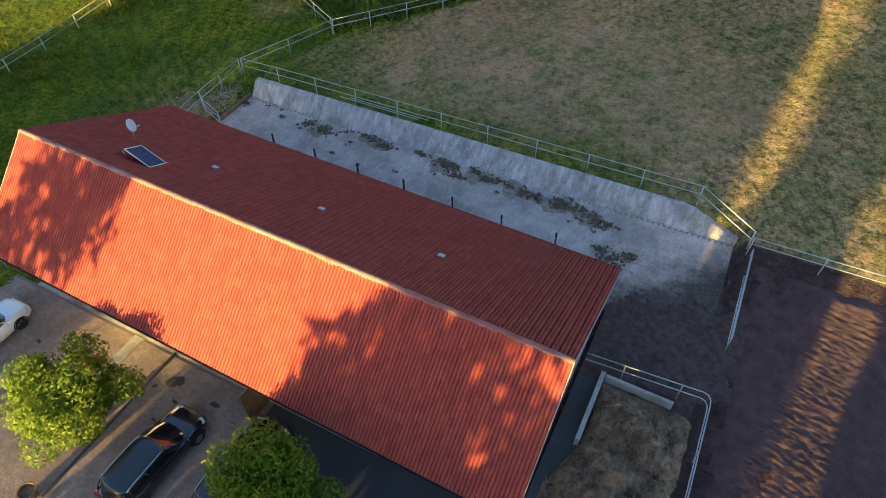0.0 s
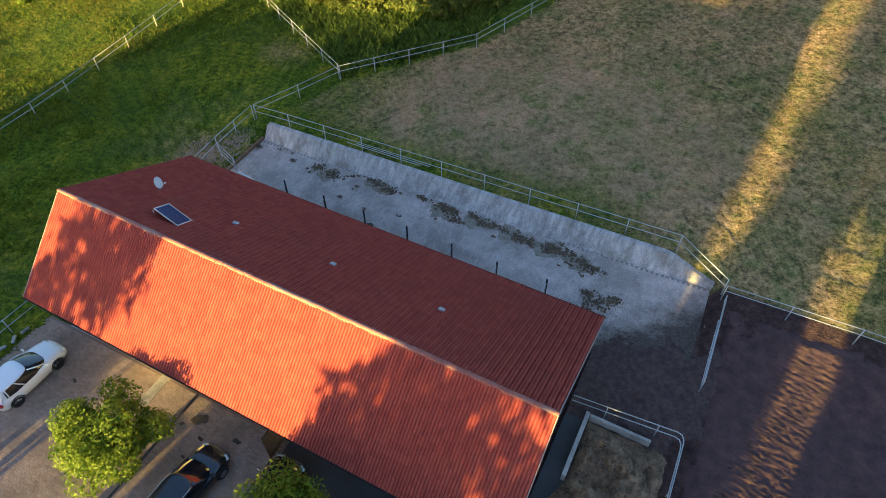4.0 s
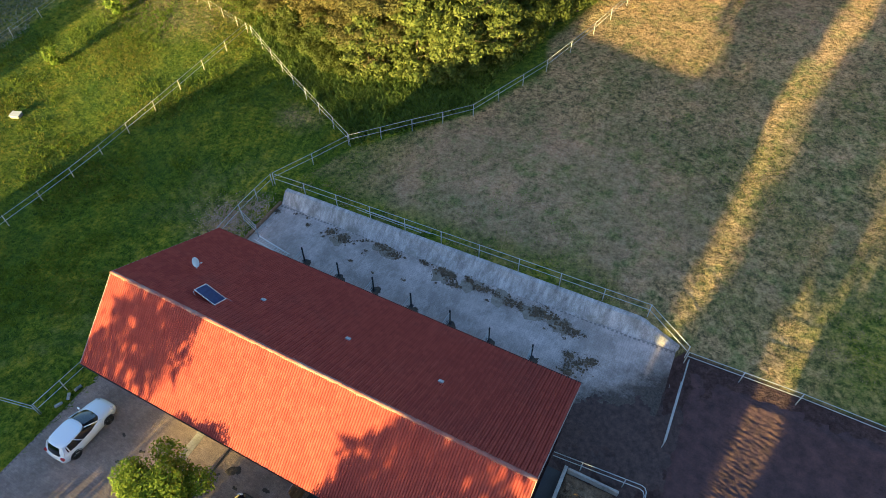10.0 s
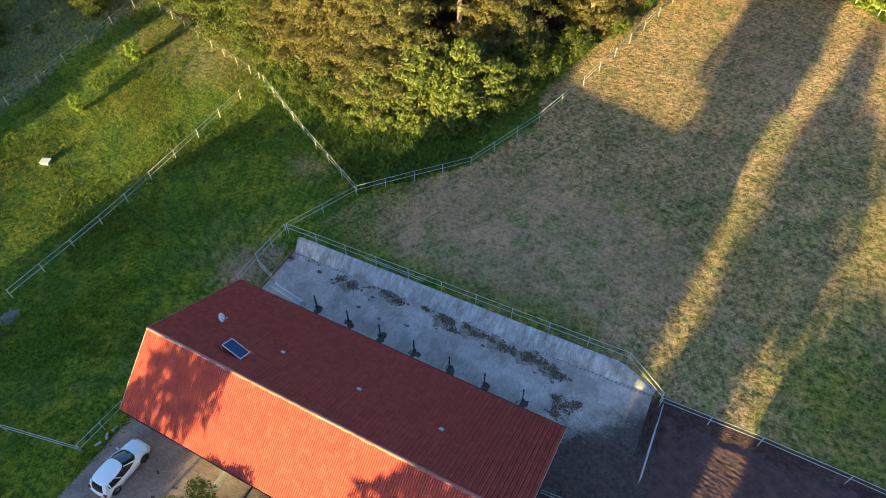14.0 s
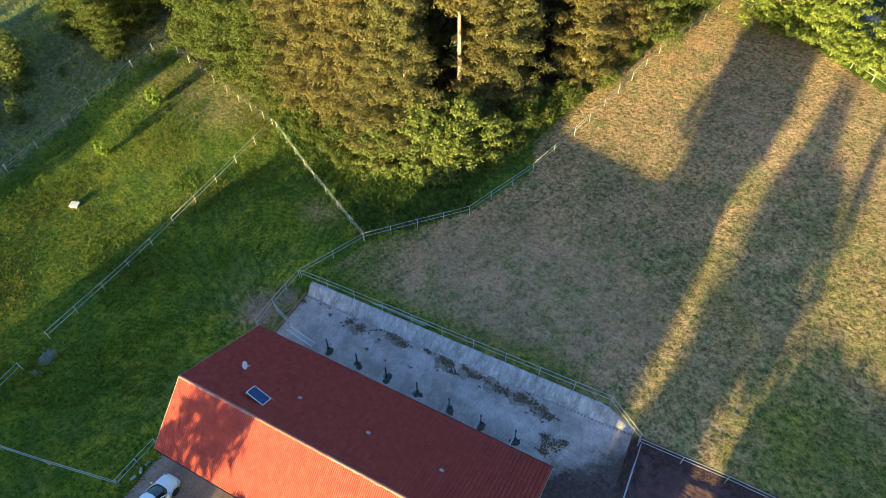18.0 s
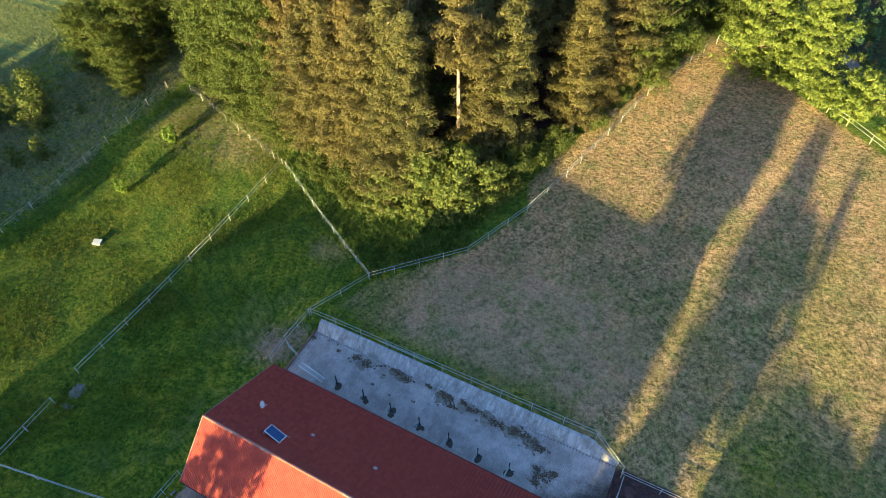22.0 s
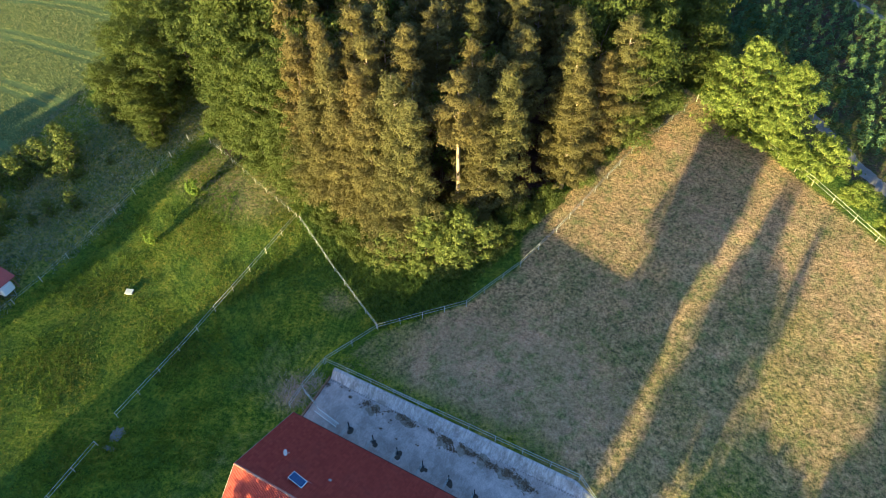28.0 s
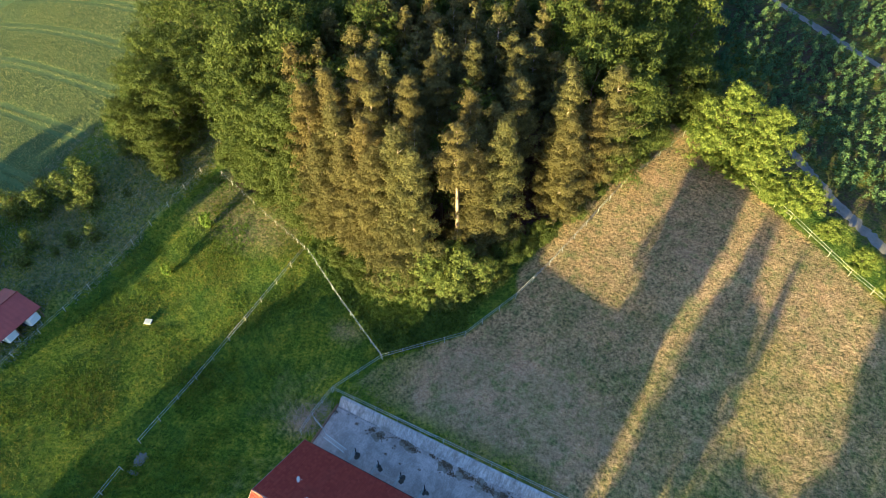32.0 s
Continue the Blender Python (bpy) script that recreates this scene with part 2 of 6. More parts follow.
M_WIRE = surface("white_tape", (0.36, 0.36, 0.33), (0.52, 0.52, 0.48), 3, 30, 0.7, 0, 0)
M_IRON = surface("dark_iron", (0.012, 0.013, 0.015), (0.035, 0.036, 0.04), 4, 40, 0.55, 0.4, 0)
M_GUTTER = surface("dark_gutter", (0.03, 0.028, 0.028), (0.06, 0.055, 0.052), 3, 30, 0.5, 0.3, 0)
M_PLASTER = surface("wall_plaster", (0.5, 0.46, 0.4), (0.66, 0.62, 0.55), 1, 25, 0.9, 0, 0.004)
M_WOOD = surface("barn_wood", (0.13, 0.075, 0.035), (0.26, 0.15, 0.07), 2, 35, 0.75, 0, 0.004)
M_VERGE = surface("verge_board", (0.24, 0.15, 0.13), (0.44, 0.36, 0.33), 4, 30, 0.7, 0, 0.002)
M_BARK = surface("tree_bark", (0.05, 0.035, 0.025), (0.14, 0.1, 0.07), 2, 14, 0.95, 0, 0.03)
M_PINEBARK = surface("pine_bark", (0.19, 0.135, 0.105), (0.36, 0.28, 0.225), 1.5, 12, 0.9, 0, 0.02)
M_DUNG = surface("manure", (0.05, 0.035, 0.021), (0.19, 0.132, 0.076), 3, 16, 0.95, 0, 0.05)
M_STRAW = surface("straw_muck", (0.03, 0.02, 0.012), (0.36, 0.235, 0.135), 1.5, 9, 0.95, 0, 0.12)
M_PINE = leafy("pine_needles", (0.082, 0.09, 0.03), (0.16, 0.145, 0.04), 0.5, (0.17, 0.122, 0.034))
M_OAK = leafy("oak_leaves", (0.045, 0.068, 0.011), (0.105, 0.124, 0.016), 0.48, (0.085, 0.1, 0.013))
M_YOUNGOAK = leafy("young_oak_leaves", (0.05, 0.078, 0.012), (0.15, 0.165, 0.024), 0.38)
M_WALNUT = leafy("walnut_leaves", (0.092, 0.16, 0.009), (0.215, 0.265, 0.013), 0.5)
M_LIGHTLEAF = leafy("hornbeam_leaves", (0.07, 0.108, 0.009), (0.215, 0.245, 0.02), 0.42)
M_SPRUCE = leafy("young_spruce", (0.05, 0.1, 0.048), (0.135, 0.19, 0.064), 0.42)
M_CROP = leafy("crop_stalks", (0.15, 0.185, 0.06), (0.28, 0.28, 0.095), 0.5)
M_ROUGH = leafy("rough_pale_grass", (0.12, 0.13, 0.08), (0.29, 0.28, 0.19), 0.4)
M_GRASS = leafy("pasture_grass", (0.078, 0.13, 0.006), (0.185, 0.225, 0.014), 0.5)
M_WEED = leafy("yellowing_weeds", (0.14, 0.145, 0.012), (0.25, 0.222, 0.022), 0.5)
M_HERB = leafy("green_herbs", (0.06, 0.105, 0.014), (0.16, 0.21, 0.026), 0.45)
M_STRAWBIT = leafy("loose_straw", (0.09, 0.063, 0.038), (0.36, 0.25, 0.15), 0.3)
M_DRYGRASS = leafy("dry_grass", (0.14, 0.1, 0.056), (0.37, 0.25, 0.14), 0.35)
M_CARWHITE = plain("white_car_paint", (0.78, 0.79, 0.8), 0.3, 0.0, 0.8)
M_CARBLACK = plain("black_car_paint", (0.012, 0.013, 0.016), 0.25, 0.0, 1.0)
M_GLASS = plain("car_glass", (0.01, 0.012, 0.014), 0.06, 0.0, 0.5)
M_TYRE = surface("tyre_rubber", (0.012, 0.012, 0.012), (0.03, 0.03, 0.03), 6, 60, 0.85, 0, 0.002)
M_RIM = plain("alloy_rim", (0.35, 0.35, 0.36), 0.3, 0.9)
M_DARKRIM = plain("black_rim", (0.02, 0.02, 0.022), 0.35, 0.5)
M_LAMP = plain("lamp_lens", (0.6, 0.6, 0.58), 0.1, 0.2, 0.6)
M_REDLAMP = plain("tail_lens", (0.35, 0.015, 0.01), 0.15, 0.0, 0.6)
M_CELL = surface("solar_cell", (0.012, 0.025, 0.08), (0.03, 0.06, 0.17), 6, 40, 0.2, 0.2, 0)
M_ALU = plain("aluminium", (0.72, 0.73, 0.74), 0.35, 0.85)
M_DISH = surface("dish_paint", (0.76, 0.76, 0.76), (0.84, 0.84, 0.84), 4, 40, 0.45, 0, 0)
M_SHEDROOF = surface("shed_roof_paint", (0.2, 0.04, 0.03), (0.3, 0.065, 0.045), 0.8, 14, 0.6, 0, 0.004)
M_TRACK = surface("gravel_track", (0.11, 0.098, 0.088), (0.21, 0.19, 0.17), 1.2, 15, 0.95, 0, 0.03)
M_PINKGRAVEL = surface("reddish_gravel", (0.26, 0.17, 0.13), (0.42, 0.3, 0.25), 1.5, 16, 0.95, 0, 0.03)
M_SOIL = surface("trodden_soil", (0.026, 0.0145, 0.014), (0.1, 0.05, 0.046), 1.5, 14, 0.95, 0, 0.03)
M_EARTH = surface("trodden_earth", (0.022, 0.014, 0.0125), (0.105, 0.064, 0.053), 3.4, 18, 0.95, 0, 0.06)
M_PALE = surface("pale_sheet", (0.66, 0.66, 0.66), (0.8, 0.8, 0.79), 3, 30, 0.5, 0, 0)
M_HAYDUST = surface("hay_dust", (0.15, 0.12, 0.085), (0.34, 0.29, 0.23), 2.5, 12, 0.95, 0, 0.01)
M_DARKSTAIN = surface("wet_dung_stain", (0.03, 0.024, 0.018), (0.1, 0.08, 0.06), 3, 18, 0.95, 0, 0.02)


# ---- the lie of the land ----
def land(x, y):
    """Height of the natural ground: a hillside that rises to the north and east."""
    y0 = np.logaddexp(0, (y - 2.0) / 1.5) * 1.5
    k = 1 / (1 + np.exp(-(y - 4) / 2))
    berm = 0.37 * np.clip(1 - x / 30, 0, 1) * np.clip((x + 5) / 4, 0, 1) * np.exp(-((y - 7.4) / 3.5) ** 2)
    return (0.03 + 0.015 * k) * x + 0.095 * y0 + berm


def terrace(x):
    return 0.03 * x


# ---- mesh helpers ----
def mesh_of(name, verts, faces, mat, smooth=False):
    me = bpy.data.meshes.new(name)
    me.from_pydata([tuple(v) for v in verts], [], faces)
    for one in (mat if isinstance(mat, (list, tuple)) else [mat]):
        me.materials.append(one)
    if smooth:
        me.polygons.foreach_set("use_smooth", [True] * len(me.polygons))
    me.update()
    return me


def quads_mesh(name, co, mat, per=4):
    """Many loose pieces of `per` corners each, from an array (n, per, 3)."""
    n = len(co)
    me = bpy.data.meshes.new(name)
    me.vertices.add(n * per)
    me.vertices.foreach_set("co", np.ascontiguousarray(co, dtype=np.float32).ravel())
    me.loops.add(n * per)
    me.loops.foreach_set("vertex_index", np.arange(n * per, dtype=np.int32))
    me.polygons.add(n)
    me.polygons.foreach_set("loop_start", np.arange(0, n * per, per, dtype=np.int32))
    me.materials.append(mat)
    me.update(calc_edges=True)
    return me


def part(name, me, parent=None, label="", m=None, bm_mat=None):
    """One mesh object, under a thing or a part where one is given."""
    if isinstance(me, bmesh.types.BMesh):
        data = bpy.data.meshes.new(name)
        me.to_mesh(data)
        me.free()
        data.materials.append(bm_mat)
        me = data
    ob = new(name, me)
    if parent is not None:
        ob.parent = parent
    if m is not None:
        ob.matrix_basis = m
    if label:
        tagged(ob, label)
    return ob


def box_bm(sx, sy, sz, bevel=0.0, at=(0, 0, 0), bm=None, turn=None):
    """A box that stands on `at`, with bevelled edges."""
    bm = bm or bmesh.new()
    m = Matrix.Translation(Vector(at) + Vector((0, 0, sz / 2))) @ (turn or Matrix()) @ Matrix.Diagonal((sx, sy, sz, 1))
    made = bmesh.ops.create_cube(bm, size=1, matrix=m)["verts"]
    if bevel:
        edges = list({e for v in made for e in v.link_edges})
        bmesh.ops.bevel(bm, geom=edges, offset=bevel, segments=1, affect="EDGES")
    return bm


def tube_arrays(path, radius, sides=8, close=True):
    """A pipe along a list of points; radius one number or one a point."""
    pts = [Vector(p) for p in path]
    verts, faces = [], []
    up = Vector((0, 0, 1))
    for i, p in enumerate(pts):
        d = (pts[min(i + 1, len(pts) - 1)] - pts[max(i - 1, 0)]).normalized()
        side = d.cross(up if abs(d.z) < 0.95 else Vector((1, 0, 0))).normalized()
        oth = side.cross(d)
        r = radius[i] if isinstance(radius, (list, tuple)) else radius
        for k in range(sides):
            a = 2 * math.pi * k / sides
            verts.append(p + (side * math.cos(a) + oth * math.sin(a)) * r)
    for i in range(len(pts) - 1):
        for k in range(sides):
            a, b = i * sides + k, i * sides + (k + 1) % sides
            faces.append((a, b, b + sides, a + sides))
    if close:
        faces.append(tuple(range(sides - 1, -1, -1)))
        faces.append(tuple(range((len(pts) - 1) * sides, len(pts) * sides)))
    return verts, faces


def tube(name, path, radius, mat, parent=None, label="", sides=8, smooth=True):
    v, f = tube_arrays(path, radius, sides)
    return part(name, mesh_of(name, v, f, mat, smooth), parent, label)


def thing(name, x, y, z, label, category, group="", turn=0.0, kind=""):
    ob = new(name)
    ob.matrix_basis = pose(x, y, z, 0, 0, turn)
    return tagged(ob, label, category, group, kind)


def leaf_cloud(name, centres, normals, size, mat, rng, stretch=1.6):
    """Small pointed leaf clumps, turned about at random round the given normals."""
    n = len(centres)
    a = normals + rng.normal(0, 0.34, (n, 3))
    a /= np.linalg.norm(a, axis=1, keepdims=True) + 1e-9
    t = rng.normal(0, 1, (n, 3))
    t -= a * (t * a).sum(1, keepdims=True)
    t /= np.linalg.norm(t, axis=1, keepdims=True) + 1e-9
    b = np.cross(a, t)
    s = (size * rng.uniform(0.6, 1.35, n))[:, None]
    co = np.stack([centres - t * s * stretch * 0.4 - b * s * 0.42, centres - t * s * stretch * 0.4 + b * s * 0.42 + a * s * 0.1, centres + t * s * stretch * 0.6 + a * s * 0.1], 1)
    return quads_mesh(name, co, mat, 3)


def leaf_rhombs(name, centres, normals, size, mat, rng, stretch=1.9):
    """Pointed oval leaves, one rhomb each, for trees close by."""
    n = len(centres)
    a = normals + rng.normal(0, 0.6, (n, 3))
    a /= np.linalg.norm(a, axis=1, keepdims=True) + 1e-9
    t = rng.normal(0, 1, (n, 3)) + [0, 0, -0.4]
    t -= a * (t * a).sum(1, keepdims=True)
    t /= np.linalg.norm(t, axis=1, keepdims=True) + 1e-9
    b = np.cross(a, t)
    s = (size * rng.uniform(0.6, 1.3, n))[:, None]
    co = np.stack([centres - t * s * stretch * 0.5, centres + b * s * 0.4 + a * s * 0.12, centres + t * s * stretch * 0.5, centres - b * s * 0.4 + a * s * 0.12], 1)
    return quads_mesh(name, co, mat)


# ---- ground ----
def smooth(a, lo, hi):
    t = np.clip((a - lo) / (hi - lo), 0, 1)
    return t * t * (3 - 2 * t)


FIELD_EDGE = [(-1.1, 7.4), (1.6, 14.3), (9.6, 22.2), (13.4, 30.4), (15.4, 37.1), (18.3, 48.8), (19.6, 55.0), (25.4, 70.0)]


def field_side(x, y):
    """Positive to the east of the fence that borders the dry field."""
    ex = np.interp(y, [p[1] for p in FIELD_EDGE], [p[0] for p in FIELD_EDGE])
    return x - ex


def crop_edge(y):
    return np.interp(y, [-60, 12, 20, 31, 41, 53, 72, 120], [-69, -69.5, -69.5, -71, -74, -79, -90, -116])


def height(x, y):
    return land(np.clip(x, -120, 130), np.clip(y, -60, 165))


def build_ground():
    def lines(a, b, fa, fb):
        out = np.array([6, 14, 30, 60, 120, 260, 520, 1100])
        return np.concatenate([(a - out)[::-1], np.arange(a, fa, 1.5), np.arange(fa, fb, 0.5), np.arange(fb, b + 0.01, 1.5), b + 1 + out])

    xs, ys = lines(-112, 92, -46, 66), lines(-52, 150, -24, 72)
    gx, gy = np.meshgrid(xs, ys)
    z = height(gx, gy)
    rng = np.random.default_rng(5)
    rough = 0.02 + 0.03 * (gx > 32.2) * (gy < 6)
    z = z + rng.normal(0, 1, z.shape) * rough
    z = z - 0.06 * np.exp(-((gy - 8.0) / 0.6) ** 2) * (gx > -1) * (gx < 32)
    cut = (gx > -0.6) & (gx < 32.0) & (gy > -12.6) & (gy < 7.1)
    z = np.where(cut, terrace(gx) - 0.14, z)
    yard = (gx > -1.6) & (gx < 28.4) & (gy <= -12.6)
    z = np.where(yard, z - 0.1, z)
    side = field_side(gx, gy)
    north_limit = 70 - (gx - 25.4) * 0.72
    infield = smooth(side + 3.0 * smooth(gy, 29, 35), -0.6, 0.8) * smooth(gy + 1.6 * (gx > 31), 6.5, 8.0) * smooth(north_limit - gy, -1, 1)
    middle = np.exp(-((gx - 34) / 8) ** 2 - ((gy - 20) / 11) ** 2)
    dry = infield * (0.78 - 0.12 * smooth(gx, 37, 45) + 0.17 * smooth(gy, 34, 46) - 0.08 * middle - 0.26 * smooth(gx, 36, 43) * smooth(19 - gy, 0, 8) - 0.36 * smooth(9 - gx, 0, 7) - 0.42 * smooth(11.2 - gy + 0.02 * gx, 0, 3.2) * smooth(29 - gx, 0, 4))
    dry = dry + 0.4 * smooth(-gx, 43.3, 44.5) * smooth(62 + gx, -6, 2) + 0.25 * smooth(-gx, 0, 3) * smooth(14 + gx, 0, 6) * smooth(16 - gy, 0, 8)
    dry = dry + 0.55 * np.exp(-((gx + 5) / 3.5) ** 2 - ((gy - 16) / 2.5) ** 2) + 0.4 * np.exp(-((gx + 30) / 6) ** 2 - ((gy - 24.5) / 4) ** 2) + 0.5 * np.exp(-((gx + 2.6) / 2.2) ** 2 - ((gy - 3.4) / 2.2) ** 2)
    dry = dry + 0.44 * smooth(gx, -44, -40) * smooth(-gx, 17, 22) * smooth(gy, 16, 26)
    soil = smooth(gx, 30.8, 31.8) * smooth(7.2 - gy - 0.02 * (gx - 33), 0, 1.6) + smooth(gx, 25.4, 27) * smooth(3.0 - gy, 0, 2.5)
    forest = smooth(-side, 3.0, 6.0) * smooth(gy, 29, 33) * smooth(gx, -41, -36) * smooth(95 - gy, -1, 1)
    soil = np.clip(soil + 0.75 * forest + 0.52 * smooth(gy - north_limit, 3, 8) * smooth(gx - 22 + (gy - 70) * 0.3, 0, 4), 0, 1)
    crop = smooth(crop_edge(gy) - gx, -0.6, 0.8)
    bare = infield * (0.25 + 0.8 * np.exp(-((gx - 21) / 10) ** 2 - ((gy - 15) / 8) ** 2) + 0.45 * np.exp(-((gx - 12) / 5) ** 2 - ((gy - 13) / 4) ** 2) + 0.1 * smooth(gy, 36, 46)) + 0.9 * np.exp(-((gx + 5) / 3.5) ** 2 - ((gy - 16) / 2.5) ** 2) + 0.9 * np.exp(-((gx + 2.6) / 2.4) ** 2 - ((gy - 3.4) / 2.2) ** 2)
    nx, ny = len(xs), len(ys)
    verts = np.stack([gx, gy, z], -1).reshape(-1, 3)
    faces = [(j * nx + i, j * nx + i + 1, (j + 1) * nx + i + 1, (j + 1) * nx + i) for j in range(ny - 1) for i in range(nx - 1)]
    me = mesh_of("ground", verts, faces, M_LAND, True)
    col = me.color_attributes.new("zone", "FLOAT_COLOR", "POINT")
    rgba = np.stack([np.clip(dry, 0, 1), soil, crop, np.clip(bare, 0, 1)], -1).reshape(-1)
    col.data.foreach_set("color", rgba.astype(np.float32))
    return tagged(new("ground", me), "hillside of green pasture, dry paddock grass, bare soil and crops", "ground", kind="structure")


build_ground()


def sheet(name, xs, ys, z, mat, thick, label, category, kind="structure"):
    """A paved sheet with real edges, over a grid of lines."""
    nx, ny = len(xs), len(ys)
    v = [(x, y, z(x, y)) for y in ys for x in xs] + [(x, y, z(x, y) - thick) for y in ys for x in xs]
    k = nx * ny
    f = [(j * nx + i, j * nx + i + 1, (j + 1) * nx + i + 1, (j + 1) * nx + i) for j in range(ny - 1) for i in range(nx - 1)]
    f += [(i + 1, i, k + i, k + i + 1) for i in range(nx - 1)]
    f += [((ny - 1) * nx + i, (ny - 1) * nx + i + 1, k + (ny - 1) * nx + i + 1, k + (ny - 1) * nx + i) for i in range(nx - 1)]
    f += [(j * nx, (j + 1) * nx, k + (j + 1) * nx, k + j * nx) for j in range(ny - 1)]
    f += [((j + 1) * nx - 1 + nx, (j + 1) * nx - 1, k + (j + 1) * nx - 1, k + (j + 2) * nx - 1) for j in range(ny - 1)]
    return tagged(new(name, mesh_of(name, v, f, mat)), label, category, kind=kind)


yard_pavement = sheet("yard_pavement", [-1.4, 5, 10, 15.6], [-46, -38, -30, -22, -16, -11.5], lambda x, y: terrace(x) + 0.012, M_YARDJOINT, 0.3, "grey concrete block paving of the stable yard", "pavement")
# the east end is much darker than the block paving beside it
sheet("yard_dark_paving", [15.6, 20, 25, 28.0], [-46, -38, -30, -22, -16, -11.5], lambda x, y: terrace(x) + 0.026, M_DARKPAVING, 0.3, "dark paving of the yard's east end", "pavement")
sheet("side_path", [26.9, 28.0], [-11.5, -7, -4.2], lambda x, y: terrace(x) + 0.024, M_DARKPAVING, 0.3, "dark path between the gable and the manure store", "pavement")
sheet("stable_floor", [0.3, 9, 18, 26.7], [-11.49, -6, -0.35], lambda x, y: terrace(x) + 0.02, M_CONCRETE, 0.3, "grey concrete floor under the stable roof", "floor")
paddock_pavement = sheet("paddock_pavement", [-0.45, 8, 16, 24, 28, 31.9], [-0.34, 2.5, 6.75], lambda x, y: terrace(x) + 0.012, M_PADDOCKJOINT, 0.3, "worn pale grey paving of the horse paddock", "pavement")


def ramp_bank():
    """The concrete bank between the paddock and the field, its east end cut off at a slant."""
    n = 33
    rows = []
    for i in range(n):
        x = -0.35 + (31.75 + 0.35) * i / (n - 1)
        cutoff = max(0.0, (x - 29.2) / 2.6)
        top = 7.62 - 0.6 * cutoff
        lo = terrace(x)
        hi = lo + 0.98 * (1 - 0.8 * cutoff)
        w = 0.03 * math.sin(x * 1.7) + 0.02 * math.sin(x * 4.1) + 0.3 * abs(x - 15) / 15 - 0.05
        rows.append([(x, 6.42 + w, lo + 0.035), (x, 6.5 + w, lo + 0.08), (x, (6.5 + top) / 2, (lo + hi) / 2 + 0.06), (x, top - 0.22, hi - 0.02), (x, top, hi), (x, top + 0.14, hi - 0.02), (x, top + 0.16, hi - 0.7), (x, 6.42, lo - 0.4)])
    v = [p for r in rows for p in r]
    k = 8
    f = [(i * k + j, (i + 1) * k + j, (i + 1) * k + (j + 1) % k, i * k + (j + 1) % k) for i in range(n - 1) for j in range(k)]
    f += [tuple(range(k)), tuple((n - 1) * k + j for j in range(k - 1, -1, -1))]
    me = mesh_of("concrete_bank", v, f, M_BANK)
    bm = bmesh.new()
    bm.from_mesh(me)
    bmesh.ops.recalc_face_normals(bm, faces=bm.faces)
    bm.to_mesh(me)
    bm.free()
    tagged(new("concrete_bank", me), "long sloped concrete bank, stained, along the paddock", "bank", kind="structure")


ramp_bank()


# ---- the stable ----
RIDGE_Y, RIDGE_Z, EAVE_S, EAVE_SZ, EAVE_N, EAVE_NZ, LONG = -7.95, 7.34, -12.3, 3.5, 0.0, 3.58, 27.0
stable = thing("stable", 0, 0, 0, "long stable with an uneven red tiled gable roof", "stable")


def slope_frame(south):
    """Origin at the west end of the eave, x along it, y up the slope, z out of the roof."""
    if south:
        o, up = Vector((0, EAVE_S, EAVE_SZ)), Vector((0, RIDGE_Y - EAVE_S, RIDGE_Z - EAVE_SZ))
    else:
        o, up = Vector((LONG, EAVE_N, EAVE_NZ)), Vector((0, RIDGE_Y - EAVE_N, RIDGE_Z - EAVE_NZ))
    xx = Vector((1, 0, 0)) if south else Vector((-1, 0, 0))
    yy = up.normalized()
    m = Matrix((xx, yy, xx.cross(yy))).transposed().to_4x4()
    m.translation = o
    return m, up.length


def tile_shape(w=0.3, l=0.36, groove=False):
    """One interlocking pan with two rolls, thick at its lower edge."""
    px = [0, 0.028, 0.075, 0.122, 0.15, 0.178, 0.225, 0.272, 0.302]
    pz = [0.0, 0.046, 0.066, 0.046, 0.0, 0.046, 0.066, 0.046, 0.002]
    if groove:
        px = [0, 0.034, 0.082, 0.118, 0.138, 0.2, 0.225, 0.262, 0.302]
        pz = [-0.055, 0.01, 0.07, 0.085, 0.01, 0.01, 0.07, 0.085, -0.055]
    v = [(x, -0.015, z + 0.042) for x, z in zip(px, pz)] + [(x, l, z) for x, z in zip(px, pz)] + [(x, -0.015, z) for x, z in zip(px, pz)]
    n = len(px)
    f = [(i, i + 1, n + i + 1, n + i) for i in range(n - 1)] + [(2 * n + i, 2 * n + i + 1, i + 1, i) for i in range(n - 1)]
    return v, f


def build_roof(south):
    m, run = slope_frame(south)
    name = "roof"
    deck = part(name, box_bm(LONG - 0.02, run - 0.02, 0.1, 0, (LONG / 2, run / 2, -0.17)), stable, "south roof slope of red interlocking tiles" if south else "north roof slope of red interlocking tiles", m, M_WOOD)
    cols, nrow = 90, round(run / 0.34)
    step = (run - 0.03) / nrow
    v, f = tile_shape(0.3, step + 0.02, not south)
    one = mesh_of("tile", v, f, M_TILE)
    rng = np.random.default_rng(3 if south else 4)
    base = np.array(v)
    allv, allf = [], []
    for r in range(nrow):
        for c in range(cols):
            dx, dy, dz = c * 0.3, r * step, rng.normal(0, 0.0012)
            if south and c >= 73:
                t = part("tile", one, deck)
                t.matrix_basis = pose(dx, dy, dz, rng.normal(0, 0.15), rng.normal(0, 0.15), rng.normal(0, 0.12))
                continue
            k = len(allv) * len(base)
            pts = base + [dx, dy, dz]
            pts[:, 2] += (base[:, 1] * rng.normal(0, 0.003) + base[:, 0] * rng.normal(0, 0.003))
            allv.append(pts)
            allf += [tuple(i + k for i in face) for face in f]
    rest = part("tile_field", mesh_of("tile_field", np.concatenate(allv), allf, M_TILE), deck)
    tagged(rest, kind="stuff")
    return deck


build_roof(True)
